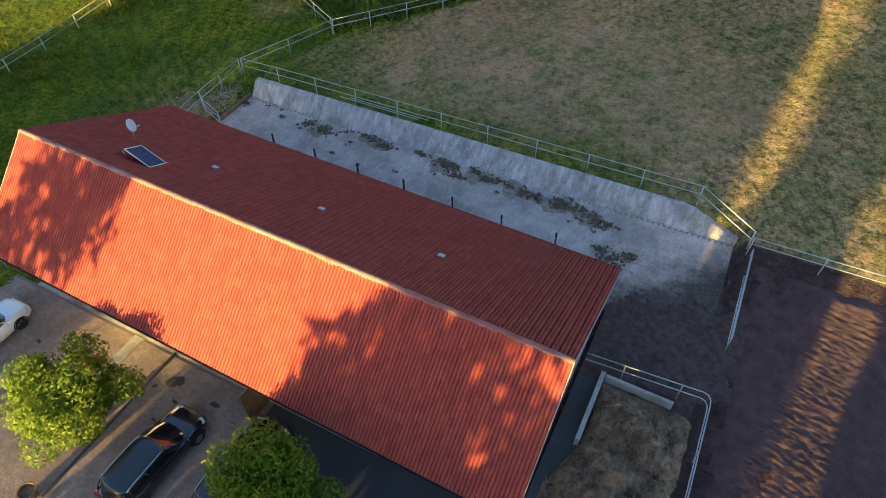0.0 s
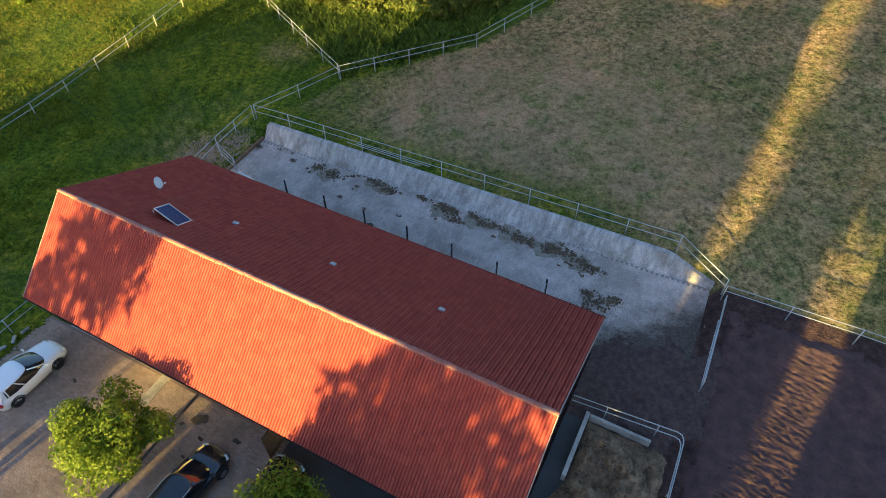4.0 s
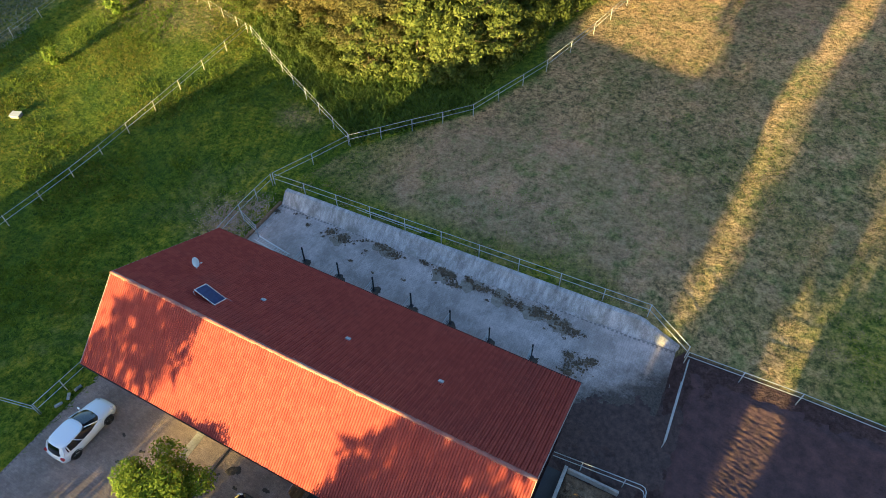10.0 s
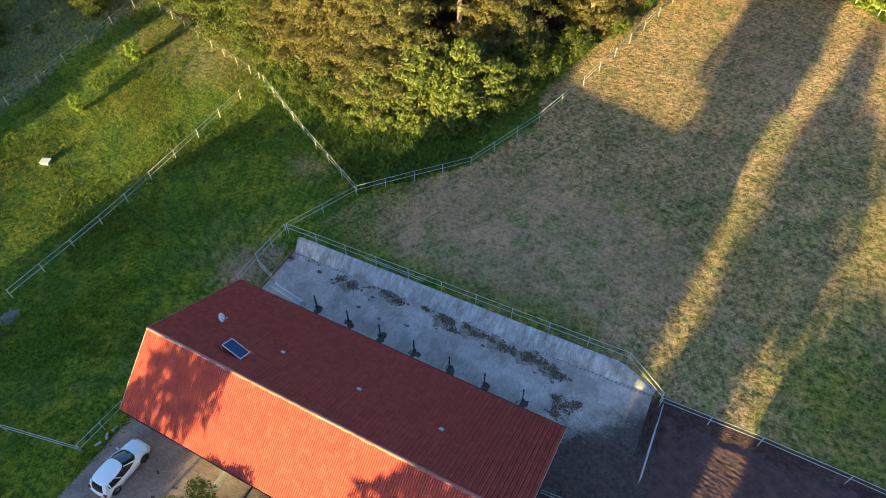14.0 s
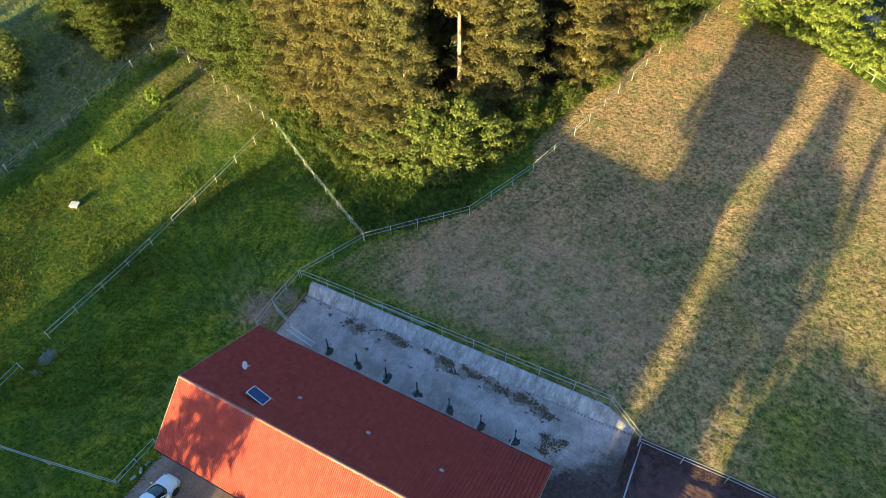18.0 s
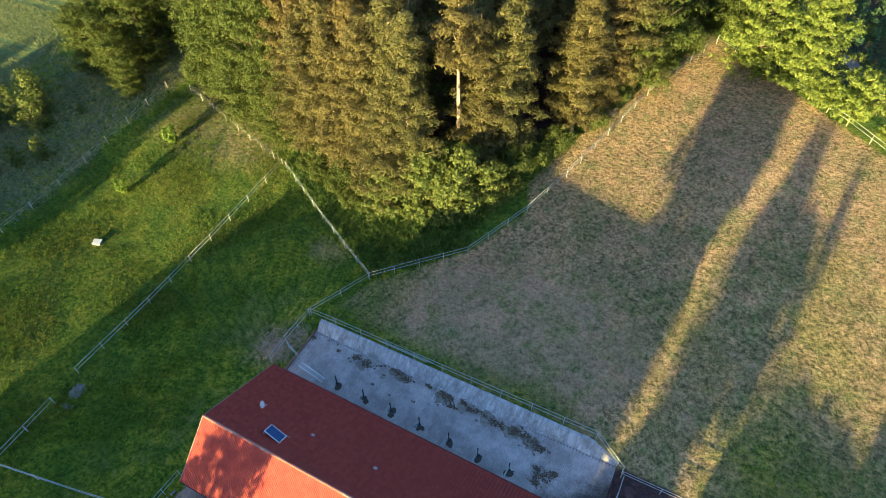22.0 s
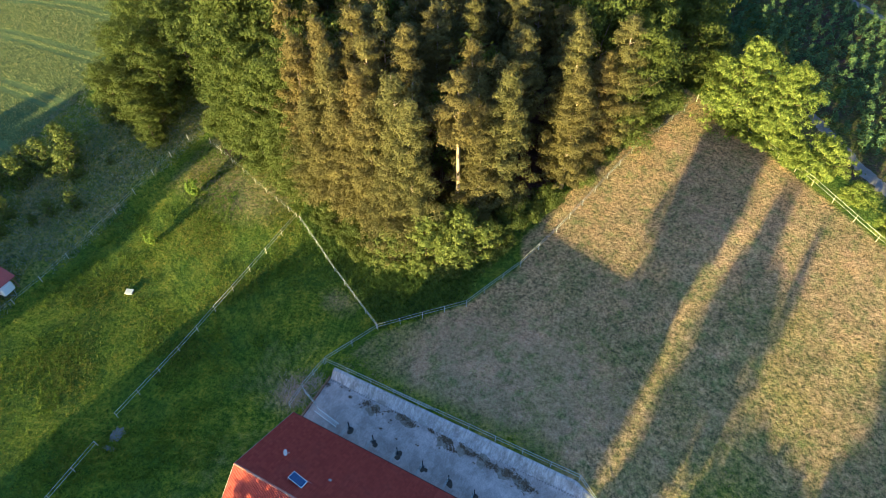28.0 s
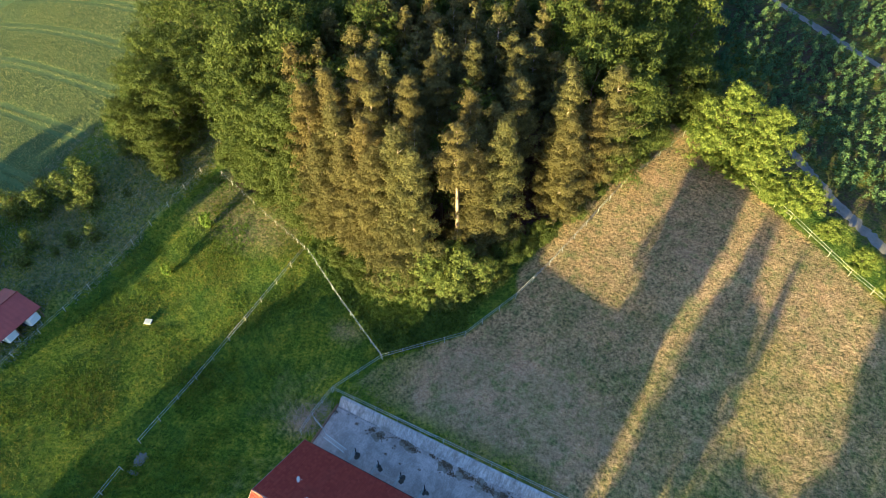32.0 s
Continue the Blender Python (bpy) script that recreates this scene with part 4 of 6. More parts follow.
def plant_wood():
    rng = np.random.default_rng(33)
    taken = [(x, y) for x, y, _, _ in FRONT_PINES + FRONT_OAKS]
    tops = {0: 21, 1: 22.5, 2: 19.5, 3: 20.5, 4: 22}
    for x, y, top, k in FRONT_PINES:
        bare = k == 1
        tree("pine_tree", x, y, "tall pine with a long bare pale trunk at the wood's edge" if bare else "tall pine with reddish trunk and yellow-green needles", "trees of the wood", *PINES[k], float(rng.uniform(0, 360)), 1.22, None, (top - float(height(x, y))) / tops[k] / 1.22)
    for x, y, top, k in FRONT_OAKS:
        up = (top - float(height(x, y))) / (13, 15.5, 11)[k]
        wide = min(up, 1.0)
        tree("oak_tree", x, y, "broad oak with dense green leaves in the wood", "trees of the wood", *OAKS[k], float(rng.uniform(0, 360)), wide, None, up / wide)
    y = 24.0
    while y < 112:
        step = 4.2 if y < 60 else 5.0
        x = -44 + rng.uniform(0, 3)
        while x < 31:
            px, py = x + rng.uniform(-1.4, 1.4), y + rng.uniform(-1.4, 1.4)
            deep = inside_wood(px, py)
            glade = math.hypot((px - 2.8) / 1.3, py - 31.5) < 4.6 or math.hypot(px - 9.4, (py - 40.5) / 1.5) < 3.2
            edge = px > 1 and deep < 5.5 and py < 58
            if deep > 0.8 and not glade and not edge and min(math.hypot(px - a, py - b) for a, b in taken) > 3.3:
                west = px < -21 + (py - 30) * 0.1 and rng.uniform() < (0.9 if px < -31 else 0.6)
                near = deep < 5.0 and py < 78
                turn = float(rng.uniform(0, 360))
                if west or (px > 15 and py > 58) or (deep > 6 and rng.uniform() < (0.12 if py < 62 else 0.3)):
                    k = int(rng.integers(0, 3))
                    up = float(rng.uniform(0.95, 1.2))
                    tree("oak_tree", px, py, "broad oak with dense green leaves in the wood", "trees of the wood", *(OAKS if near else FAR_OAKS)[k], turn, up, None, 1.25)
                else:
                    k = int(rng.choice([0, 2, 3] if near else [0, 1, 2, 3, 4]))
                    tree("pine_tree", px, py, "tall pine with reddish trunk and yellow-green needles", "trees of the wood", *(PINES if near else FAR_PINES)[k], turn, float(rng.uniform(0.86, 1.04)))
            x += step
        y += step


plant_wood()
for x, y, k, s in ((1.8, 26.0, 0, 1.0), (6.0, 28.0, 0, 1.0), (-2.2, 23.6, 1, 0.85), (5.2, 25.6, 1, 0.7), (8.6, 29.8, 1, 0.8), (3.6, 29.4, 1, 1.0)):
    tree("young_oak", x, y, "young oak with sunlit boughs at the wood's foot", "young oaks at the wood's foot", *YOUNG_OAKS[k], x * 37 % 360, s)
for x, y, k, s in ((1.6, 33.6, 1, 0.8), (4.9, 36.4, 1, 0.8), (10.2, 31.8, 2, 0.75), (9.6, 34.6, 1, 0.9), (12.6, 40.0, 2, 1.0), (15.2, 46.0, 2, 0.9), (11.2, 37.0, 2, 0.9), (16.4, 51.0, 2, 0.9), (17.6, 55.0, 2, 0.8), (-36, 33.2, 2, 0.9), (-41, 34.6, 2, 0.9), (-15.2, 25.6, 2, 0.5), (-12.2, 24.6, 2, 0.6), (-9.0, 23.8, 2, 0.65), (-6.4, 22.6, 2, 0.6), (-13.5, 26.6, 2, 0.8), (-8.5, 25.6, 2, 0.9), (21.6, 64.5, 1, 0.9), (-22, 28.6, 2, 0.7), (-29, 30.4, 2, 0.8), (-4.4, 22.4, 2, 0.45), (20.4, 61.5, 2, 0.8)):
    tree("leafy_bush", x, y, "broad-leaved bush at the edge of the wood", "bushes along the wood", *BUSHES[k], x * 37 % 360, s)
for x, y, k, s in ((26.5, 73.5, 1, 1.0), (24.8, 79, 0, 1.0), (22.6, 85, 1, 1.0), (20.6, 92, 0, 1.0)):
    tree("leafy_bush", x, y, "dark green bush between wood and plantation", "bushes along the wood", *BUSHES[k], x * 37 % 360, s)
# trees and hedge to the west of the wood
STRIP_BUSHES = []
for tall, rad in ((7.0, 3.4), (6.0, 3.0), (4.6, 2.4)):
    STRIP_BUSHES.append((trunk_mesh("trunk", tall * 0.8, 0.09, M_BARK, RT, 14, rad * 0.8, 0.1), pine_crown(tall, rad, 0.3, 0.24, M_YOUNGOAK, RT, 0.7, (0.5, 0.8), 1.5, 0.5)))
for x, y, k, s in ((-48.5, 28.6, 2, 0.55), (-51.4, 30.2, 2, 0.75), (-55.0, 31.6, 2, 0.85), (-58.6, 31.2, 2, 0.9), (-62.0, 33.0, 2, 0.8), (-51.5, 35.5, 0, 0.9), (-56.0, 36.6, 0, 1.0), (-61.0, 38.0, 0, 0.95), (-66, 40.0, 2, 0.95), (-50, 41, 1, 0.9), (-56, 43.5, 1, 1.0), (-63, 45, 0, 1.0), (-69.5, 46.5, 2, 1.0), (-74, 54, 0, 0.9), (-79, 61, 2, 1.1), (-68, 54, 1, 0.9), (-60, 52, 1, 1.05), (-52, 50, 1, 1.1), (-84, 68, 0, 0.95), (-75, 65, 1, 0.9), (-66, 63, 1, 1), (-57, 60, 1, 1.1), (-48.5, 58, 1, 1.05), (-90, 76, 0, 0.9), (-80, 76, 1, 0.9), (-70, 73, 1, 1.0)):
    tree("oak_tree", x, y, "oak with dark and sunlit leaves beside the crop field", "trees by the crop field", *(OAKS if y < 47 else FAR_OAKS)[k], x * 53 % 360, s)
for x, y, k, s in ((-58.6, 20.6, 1, 1.05), (-56.0, 17.6, 1, 0.9), (-50.4, 13.4, 2, 0.7), (-62.5, 13.5, 1, 0.95), (-66.0, 11.0, 1, 1.0), (-61.0, 17.6, 0, 0.85), (-58.5, 8.0, 1, 0.65), (-64, 4.5, 0, 0.7), (-69, 8, 1, 0.8), (-66, -3, 1, 0.9), (-60, 1.5, 2, 0.8), (-52.6, 22.4, 2, 0.3), (-64.5, 16.5, 1, 0.8), (-62.5, 22.0, 1, 0.85), (-53.0, 11.0, 2, 0.6), (-56.5, 5.0, 2, 0.7), (-67, 13, 2, 0.8), (-54.0, 8.5, 2, 0.4)):
    tree("leafy_bush", x, y, "loose bush on the rough grass strip", "bushes on the grass strip", *STRIP_BUSHES[k], x * 71 % 360, s)
SAPLING = (trunk_mesh("trunk", 2.2, 0.05, M_BARK, RT, 8, 1.0, 0.2), broadleaf_crown(2.8, 1.5, 0.3, 420, 0.3, M_WALNUT, RT, 14))
for x, y, s in ((-35.4, 22.8, 0.95), (-34.7, 13.1, 0.75)):
    tree("sapling_bush", x, y, "small sapling in the tall pasture grass", "saplings", *SAPLING, x * 10 % 360, s)

HORNBEAM = (trunk_mesh("trunk", 11, 0.26, M_BARK, RT, 14, 3.0, 0.15), pine_crown(13.6, 6.6, 0.3, 0.22, M_LIGHTLEAF, RT, 1.8, (0.45, 0.7), 1.7, 0.5, 0.3))
tree("hornbeam_tree", 30.8, 65.8, "large bright green hornbeam at the field's corner", "hornbeams at the field corner", *HORNBEAM, 20, 1.0)
tree("hornbeam_tree", 36.4, 64.0, "large bright green hornbeam beside the fence", "hornbeams at the field corner", *HORNBEAM, 150, 0.9)
HAZEL = (trunk_mesh("trunk", 4.5, 0.1, M_BARK, RT, 12, 3.2, 0.1), pine_crown(5.8, 4.3, 0.1, 0.22, M_LIGHTLEAF, RT, 1.7, (0.4, 0.6), 1.6, 0.45))
for x, y, turn, k in ((43.4, 60.0, 0, 1.0), (39.4, 61.0, 60, 0.6), (48.0, 56.6, 100, 0.55), (52.4, 52.6, 200, 0.6), (57.0, 48.8, 300, 0.6)):
    tree("hazel_bush", x, y, "bright green hazel bush beside the fence", "hazel bushes by the fence", *HAZEL, turn, k)


def walnut(x, y, tall, rad, seed, label, n):
    rng = np.random.default_rng(seed)
    t = trunk_mesh("trunk", tall * 0.8, 0.13, M_BARK, rng, 14, rad * 0.75, 0.3, 0.05)
    tree("walnut_tree", x, y, label, "walnut trees in the yard", t, broadleaf_crown(tall, rad, 1.4, n, 0.1, M_WALNUT, rng, 46, 1.0, leaf_rhombs), 0, 1, terrace(x) + 0.03)


walnut(9.25, -15.75, 4.25, 2.8, 51, "young walnut tree with bright sunlit leaves in the paved yard", 20000)
walnut(19.3, -15.6, 4.9, 2.7, 52, "walnut tree with darker leaves beside a parked car", 22000)

# unseen trees added south of the yard to shadow roof, field and pasture
SPARSE = (trunk_mesh("trunk", 14, 0.2, M_BARK, RT, 14, 2.8), broadleaf_crown(17.0, 3.9, 9.5, 1450, 0.7, M_OAK, RT, 36))
SPARSE_LOW = broadleaf_crown(10.5, 4.0, 2.0, 480, 0.7, M_OAK, RT, 40)
THIN = (trunk_mesh("trunk", 11, 0.2, M_BARK, RT, 14, 2.3), broadleaf_crown(13, 3.4, 1.5, 480, 0.7, M_OAK, RT, 44))
THIN_HIGH = (THIN[0], broadleaf_crown(13, 3.4, 6.6, 330, 0.7, M_OAK, RT, 40))
LOW = (trunk_mesh("trunk", 5.0, 0.12, M_BARK, RT, 12, 2.2), broadleaf_crown(6.6, 2.9, 0.3, 1900, 0.55, M_OAK, RT, 26))


def shade_tree(s, y, kind, scale, stretch=1.0, name="oak_tree", label="unseen tree added south of the yard to cast shade", lower=None):
    x = s + math.tan(radians(SUN_WAY)) * y
    tree(name, x, y, label, "trees south of the yard", *kind, s * 41 % 360, scale, None, stretch, lower)


for s in (-20.0, -16.5, -13, -9.8, -6.6, -3.4, -0.4):
    thin = 0.68 if s < -18 else 1.0
    shade_tree(s, -42 - (s * 7 % 5), LOW, 1.16 * thin)
    shade_tree(s + 1.5, -49 - (s * 3 % 4), LOW, 1.2 * thin)
SLIM = (trunk_mesh("trunk", 7.4, 0.1, M_BARK, RT, 10, 0.6, 0.1), broadleaf_crown(8.2, 0.85, 0.6, 900, 0.4, M_OAK, RT, 30))
HIGH_LIMB = (trunk_mesh("trunk", 9.5, 0.14, M_BARK, RT, 10, 1.2, 0.75), broadleaf_crown(11.4, 1.7, 8.2, 420, 0.6, M_OAK, RT, 24))
# unseen blockers, placed and sized to fit the edges of the sunlit beams
for s, y, kind, sc, up in ((0.0, -33, LOW, 0.72, 1), (2.4, -34, LOW, 0.74, 1), (4.6, -33, LOW, 0.72, 1), (3.9, -40, THIN, 0.86, 1), (7.0, -37, THIN_HIGH, 0.82, 1), (13.9, -31, LOW, 0.58, 1), (15.7, -29, LOW, 0.66, 1), (17.8, -30, LOW, 0.62, 1), (19.8, -29, LOW, 0.78, 1), (22.0, -30, LOW, 0.8, 1), (24.4, -29.5, LOW, 0.62, 1), (26.4, -31, LOW, 0.62, 1), (27.4, -30, LOW, 0.6, 1), (28.5, -30.5, LOW, 0.48, 1), (30.2, -31, LOW, 0.68, 1), (31.6, -31, LOW, 0.66, 1), (34.3, -40, SLIM, 1.2, 1), (33.2, -38, SLIM, 1.15, 1), (38.15, -40, SLIM, 0.6, 1.45), (38.75, -40, SLIM, 0.9, 1.02), (39.9, -39, SLIM, 0.92, 1.02), (41.0, -40, SLIM, 0.94, 1.0), (32.9, -31, LOW, 0.62, 1), (26.9, -44, HIGH_LIMB, 1.14, 1), (26.2, -39, HIGH_LIMB, 1.08, 1),
                           (32.7, -46, OAKS[1], 0.54, 1.7), (33.8, -53, OAKS[1], 0.5, 1.75), (32.4, -55, OAKS[0], 0.46, 2.2), (28.1, -40, SLIM, 1.1, 0.95), (52.0, -40, FAR_OAKS[1], 0.95, 1), (51.0, -47, FAR_OAKS[0], 0.8, 1.15), (53, -44, FAR_OAKS[1], 1.0, 1), (59, -42, FAR_OAKS[0], 1.05, 1), (66, -46, FAR_OAKS[1], 1.0, 1), (36.3, -44, HIGH_LIMB, 0.92, 1), (35.0, -46, HIGH_LIMB, 0.93, 1), (35.6, -42, HIGH_LIMB, 1.0, 1), (36.9, -50, HIGH_LIMB, 0.8, 1),
                           (-45.0, -40, LOW, 1.35, 1), (-50, -42, LOW, 1.38, 1), (-55, -38, LOW, 1.33, 1), (-61, -42, LOW, 1.33, 1), (-66, -40, LOW, 1.33, 1), (-71, -43, LOW, 1.35, 1), (-76, -39, LOW, 1.3, 1), (-81, -42, LOW, 1.25, 1)):
    shade_tree(s, y, kind, sc, up)
for s, y in ((22.2, -42), (25.0, -47)):
    shade_tree(s, y, SPARSE, 0.98, 1.08, lower=SPARSE_LOW)
shade_tree(23.6, -36, (SPARSE[0], SPARSE_LOW), 0.8)
for s, k in ((41.1, 1.02), (42.8, 0.98), (44.4, 1.0), (46.4, 0.9), (48.6, 0.88)):
    shade_tree(s, -30 - s % 2, LOW, k)
for s in (42.2, 44.0, 45.8, 47.6, 49.4):
    shade_tree(s, -36 - s % 3, LOW, 1.04)
for s, y, k in ((41.4, -34, 1.02), (45.4, -35, 0.95), (40.8, -28, 0.8), (50.9, -34, 1.2)):
    shade_tree(s, y, LOW, k)
shade_tree(38.3, -46, PINES[1], 0.42, 1.42, "pine_tree", "unseen slender pine added south of the yard to cast shade")


# ---- young plantation and grass ----
def plantation():
    rng = np.random.default_rng(61)
    pts, nor = [], []
    for row in range(0, 46):
        for col in range(-14, 40):
            x, y = 34 + col * 2.0 + rng.normal(0, 0.35), 60 + row * 2.1 + rng.normal(0, 0.35)
            if y < 75.5 - (x - 36) * 0.72 or x < 28 - (y - 70) * 0.28 or rng.uniform() < 0.12:
                continue
            if abs((y - 97.5) + (x - 52) * 0.74) < 2.2 or x > 100:
                continue
            h = rng.uniform(1.6, 3.1)
            g = float(height(x, y))
            for k in range(int(rng.integers(12, 18))):
                t, a = rng.uniform(0.1, 1.0), rng.uniform(0, 6.283)
                r = (1.05 - t) * h * 0.46 * rng.uniform(0.4, 1.2)
                m = 15
                pts.append(np.array([x + math.cos(a) * r, y + math.sin(a) * r, g + t * h]) + rng.normal(0, 0.15, (m, 3)))
                nor.append(rng.normal(0, 0.6, (m, 3)) + [math.cos(a) * 0.5, math.sin(a) * 0.5, 0.7])
    me = leaf_cloud("plantation", np.concatenate(pts), np.concatenate(nor), 0.2, M_SPRUCE, rng, 1.7)
    tagged(new("plantation", me), "rows of young conifers on a cleared slope", "plantation", kind="stuff")


plantation()


def blades(name, pts, tall, mat, rng, label, lean=0.45):
    """Tufts of grass: narrow upright triangles."""
    n = len(pts)
    a = rng.uniform(0, 6.283, n)
    w = tall * rng.uniform(0.13, 0.3, n)
    h = tall * rng.uniform(0.55, 1.25, n)
    side = np.stack([np.cos(a), np.sin(a), np.zeros(n)], 1) * w[:, None]
    tip = np.stack([rng.normal(0, lean, n) * h, rng.normal(0, lean, n) * h, h], 1)
    co = np.stack([pts - side, pts + side, pts + tip], 1)
    tagged(new(name, quads_mesh(name, co, mat, 3)), label, "grass", kind="stuff")


def tussocks(rng, pts, n, spread):
    """Each place becomes a bunch of n blades about it."""
    q = np.repeat(pts, n, 0) + np.concatenate([rng.normal(0, spread, (len(pts) * n, 2)), np.zeros((len(pts) * n, 1))], 1)
    q[:, 2] = height(q[:, 0], q[:, 1]) - 0.02
    return q


def scatter(rng, n, x0, x1, y0, y1, keep):
    x, y = rng.uniform(x0, x1, n), rng.uniform(y0, y1, n)
    k = keep(x, y)
    x, y = x[k], y[k]
    return np.stack([x, y, height(x, y) - 0.02], 1)


def plant_grass():
    rng = np.random.default_rng(71)

    def patch(x, y, f=0.25, s=0.0):
        return np.sin(x * f + 1.3 * np.sin(y * f * 0.7) + s) + np.sin(y * f * 1.3 + 1.7 * np.sin(x * f * 0.8 + s))

    outside = lambda x, y: ~((x > -1.2) & (x < 33) & (y < 7.8))

    def thin(x, y):
        """Trodden ground towards the stable, where the grass thins out bit by bit."""
        worn = smooth(x, -12, -3) * smooth(18 - y, 0, 8) * (0.75 + 0.3 * np.clip(-patch(x, y, 0.5), -1, 1))
        return rng.uniform(0, 1, len(x)) > worn

    past = lambda x, y: outside(x, y) & (field_side(x, y) < 0) & ((x < -18) | (y < np.interp(x, [-18, 1.6], [27, 16])))
    p = scatter(rng, 150000, -43.5, 2, -28, 32, lambda x, y: past(x, y) & thin(x, y))
    blades("pasture_grass", p, 0.15, M_GRASS, rng, "green pasture grass", 1.2)
    p = scatter(rng, 70000, -43.5, 2, -28, 32, lambda x, y: past(x, y) & thin(x, y) & (patch(x, y, 0.33, 0.7) + patch(x, y, 1.1, 2.0) * 0.5 > 0.4))
    p = tussocks(rng, p[::3], 4, 0.13)
    blades("tall_grass", p, 0.27, M_GRASS, rng, "tussocks of taller pasture grass", 0.9)
    p = scatter(rng, 22000, -43, -16, -20, 31, lambda x, y: past(x, y) & (patch(x, y, 0.4, 1.9) + rng.normal(0, 1.0, len(x)) > 1.1))
    blades("dry_weeds", tussocks(rng, p, 4, 0.14), 0.22, M_WEED, rng, "yellowing weeds in the pasture", 0.8)
    p = scatter(rng, 5000, -18, 9, 12, 29, lambda x, y: (field_side(x, y) < -0.5) & (y > np.interp(x, [-18, 1.6, 9.5], [25, 15, 22.5])))
    blades("wood_edge_herbs", tussocks(rng, p, 7, 0.25), 0.6, M_HERB, rng, "tall green herbs at the wood's foot", 0.7)
    fld = lambda x, y: (field_side(x, y) > 0.3) & (y > 8) & (y < 69 - (x - 25.4) * 0.72)
    p = scatter(rng, 60000, -1, 62, 8, 70, lambda x, y: fld(x, y) & (patch(x, y, 0.3) + patch(x, y, 1.7, 1.0) * 0.9 > -0.7) & (rng.uniform(0, 1, len(x)) > 0.75 * np.exp(-((x - 21) / 8) ** 2 - ((y - 15) / 6) ** 2)))
    p = tussocks(rng, p, 4, 0.14)
    blades("field_grass", p, 0.1, M_DRYGRASS, rng, "short dry grazed grass of the field", 1.3)
    p = scatter(rng, 90000, -1, 66, 7.6, 70, lambda x, y: fld(x, y) & (patch(x, y, 1.5, 0.4) > -0.2) & ((patch(x, y, 0.22, 2.0) > 0.8) | ((y < 9.2 + 0.01 * x) & (x < 29)) | (x < 2 + 0.1 * y) | ((x > 40) & (y < 17) & (patch(x, y, 0.6, 1.0) > 0.3))))
    blades("green_tufts", p, 0.11, M_GRASS, rng, "green tufts in the dry field", 1.1)
    p = scatter(rng, 40000, -72, -43, -20, 45, lambda x, y: patch(x, y, 0.2) > -1.2)
    blades("rough_grass", p, 0.28, M_ROUGH, rng, "rough pale grass of the strip", 0.6)

    def tram(x, y):
        """Curved wheel tracks through the crop, in pairs."""
        u = y - 0.06 * (x + 85) + 0.004 * (x + 92) ** 2 + 0.4 * np.sin(x * 0.13) + 466.8
        return (np.abs(u % 12 - 6) > 0.6) & (np.abs((u + 1.9) % 12 - 6) > 0.5)

    p = scatter(rng, 150000, -125, -67, 0, 110, lambda x, y: (x < crop_edge(y) - 0.3) & (tram(x, y) | (rng.uniform(0, 1, len(x)) < 0.04)))
    blades("crop_field", p, 0.3, M_CROP, rng, "green and yellow standing crop with tramlines", 0.35)


plant_grass()


# ---- paddock furniture ----
def divider(x, y, first):
    """An iron post with a folded tubular gate behind it, standing in a dark wet ring."""
    ob = thing("stall_divider", x, y, terrace(x) + 0.03, "dark iron post with a tubular gate swung under the eaves", "stall divider", "stall dividers")
    tube("post", [(0, 0, -0.1), (0, 0, 1.45)], 0.06, M_IRON, ob, "", 8)
    part("foot_plate", box_bm(0.3, 0.3, 0.02, 0.004), ob, "", None, M_IRON)
    gate = part("gate", mesh_of("gate", *tube_arrays([(0, -0.06, 1.2), (-0.12, -2.3, 1.2)], 0.022, 6), M_PIPE, True), ob, "galvanised tubular gate")
    for z in (0.35, 0.62, 0.9):
        tube("gate_bar", [(0, -0.06, z), (-0.12, -2.3, z)], 0.016, M_PIPE, gate, "", 6)
    for k in (0.02, 0.5, 1.0):
        tube("gate_upright", [(-0.12 * k, -0.06 - 2.24 * k, 0.35), (-0.12 * k, -0.06 - 2.24 * k, 1.2)], 0.018, M_PIPE, gate, "", 6)
    return ob


_div = None
for dx, dy in ((4.98, 2.5), (8.14, 2.41), (11.15, 2.38), (14.25, 2.33), (17.34, 2.23), (20.3, 2.1), (23.31, 2.14)):
    if _div is None:
        _div = divider(dx, dy, True)
    else:
        copy_thing(_div, pose(dx, dy, terrace(dx) + 0.03))


def blob_patch(name, x, y, z, r, label, mat, seed, flat=0.12, lumps=0):
    """An uneven low heap with a ragged outline."""
    rng = np.random.default_rng(seed)
    v, f = [(0, 0, r * flat)], []
    n, rings = 18, 4
    ang = rng.uniform(0, 6.28)
    wob = [1 + 0.3 * math.sin(2 * 6.283 * k / n + ang) + rng.normal(0, 0.16) for k in range(n)]
    for i in range(1, rings + 1):
        t = i / rings
        for k in range(n):
            a = 2 * math.pi * k / n
            rr = r * t * max(0.35, wob[k])
            v.append((rr * math.cos(a), rr * math.sin(a) * 0.75, (r * flat * (1 - t ** 1.6) + rng.normal(0, r * flat * 0.25) * (t < 1)) if i < rings else -0.01))
    for k in range(n):
        f.append((0, 1 + k, 1 + (k + 1) % n))
        for i in range(rings - 1):
            a, b = 1 + i * n + k, 1 + i * n + (k + 1) % n
            f.append((a, a + n, b + n, b))
    ob = new(name, mesh_of(name, v, f, mat))
    ob.matrix_basis = pose(x, y, z)
    return tagged(ob, label, "manure")


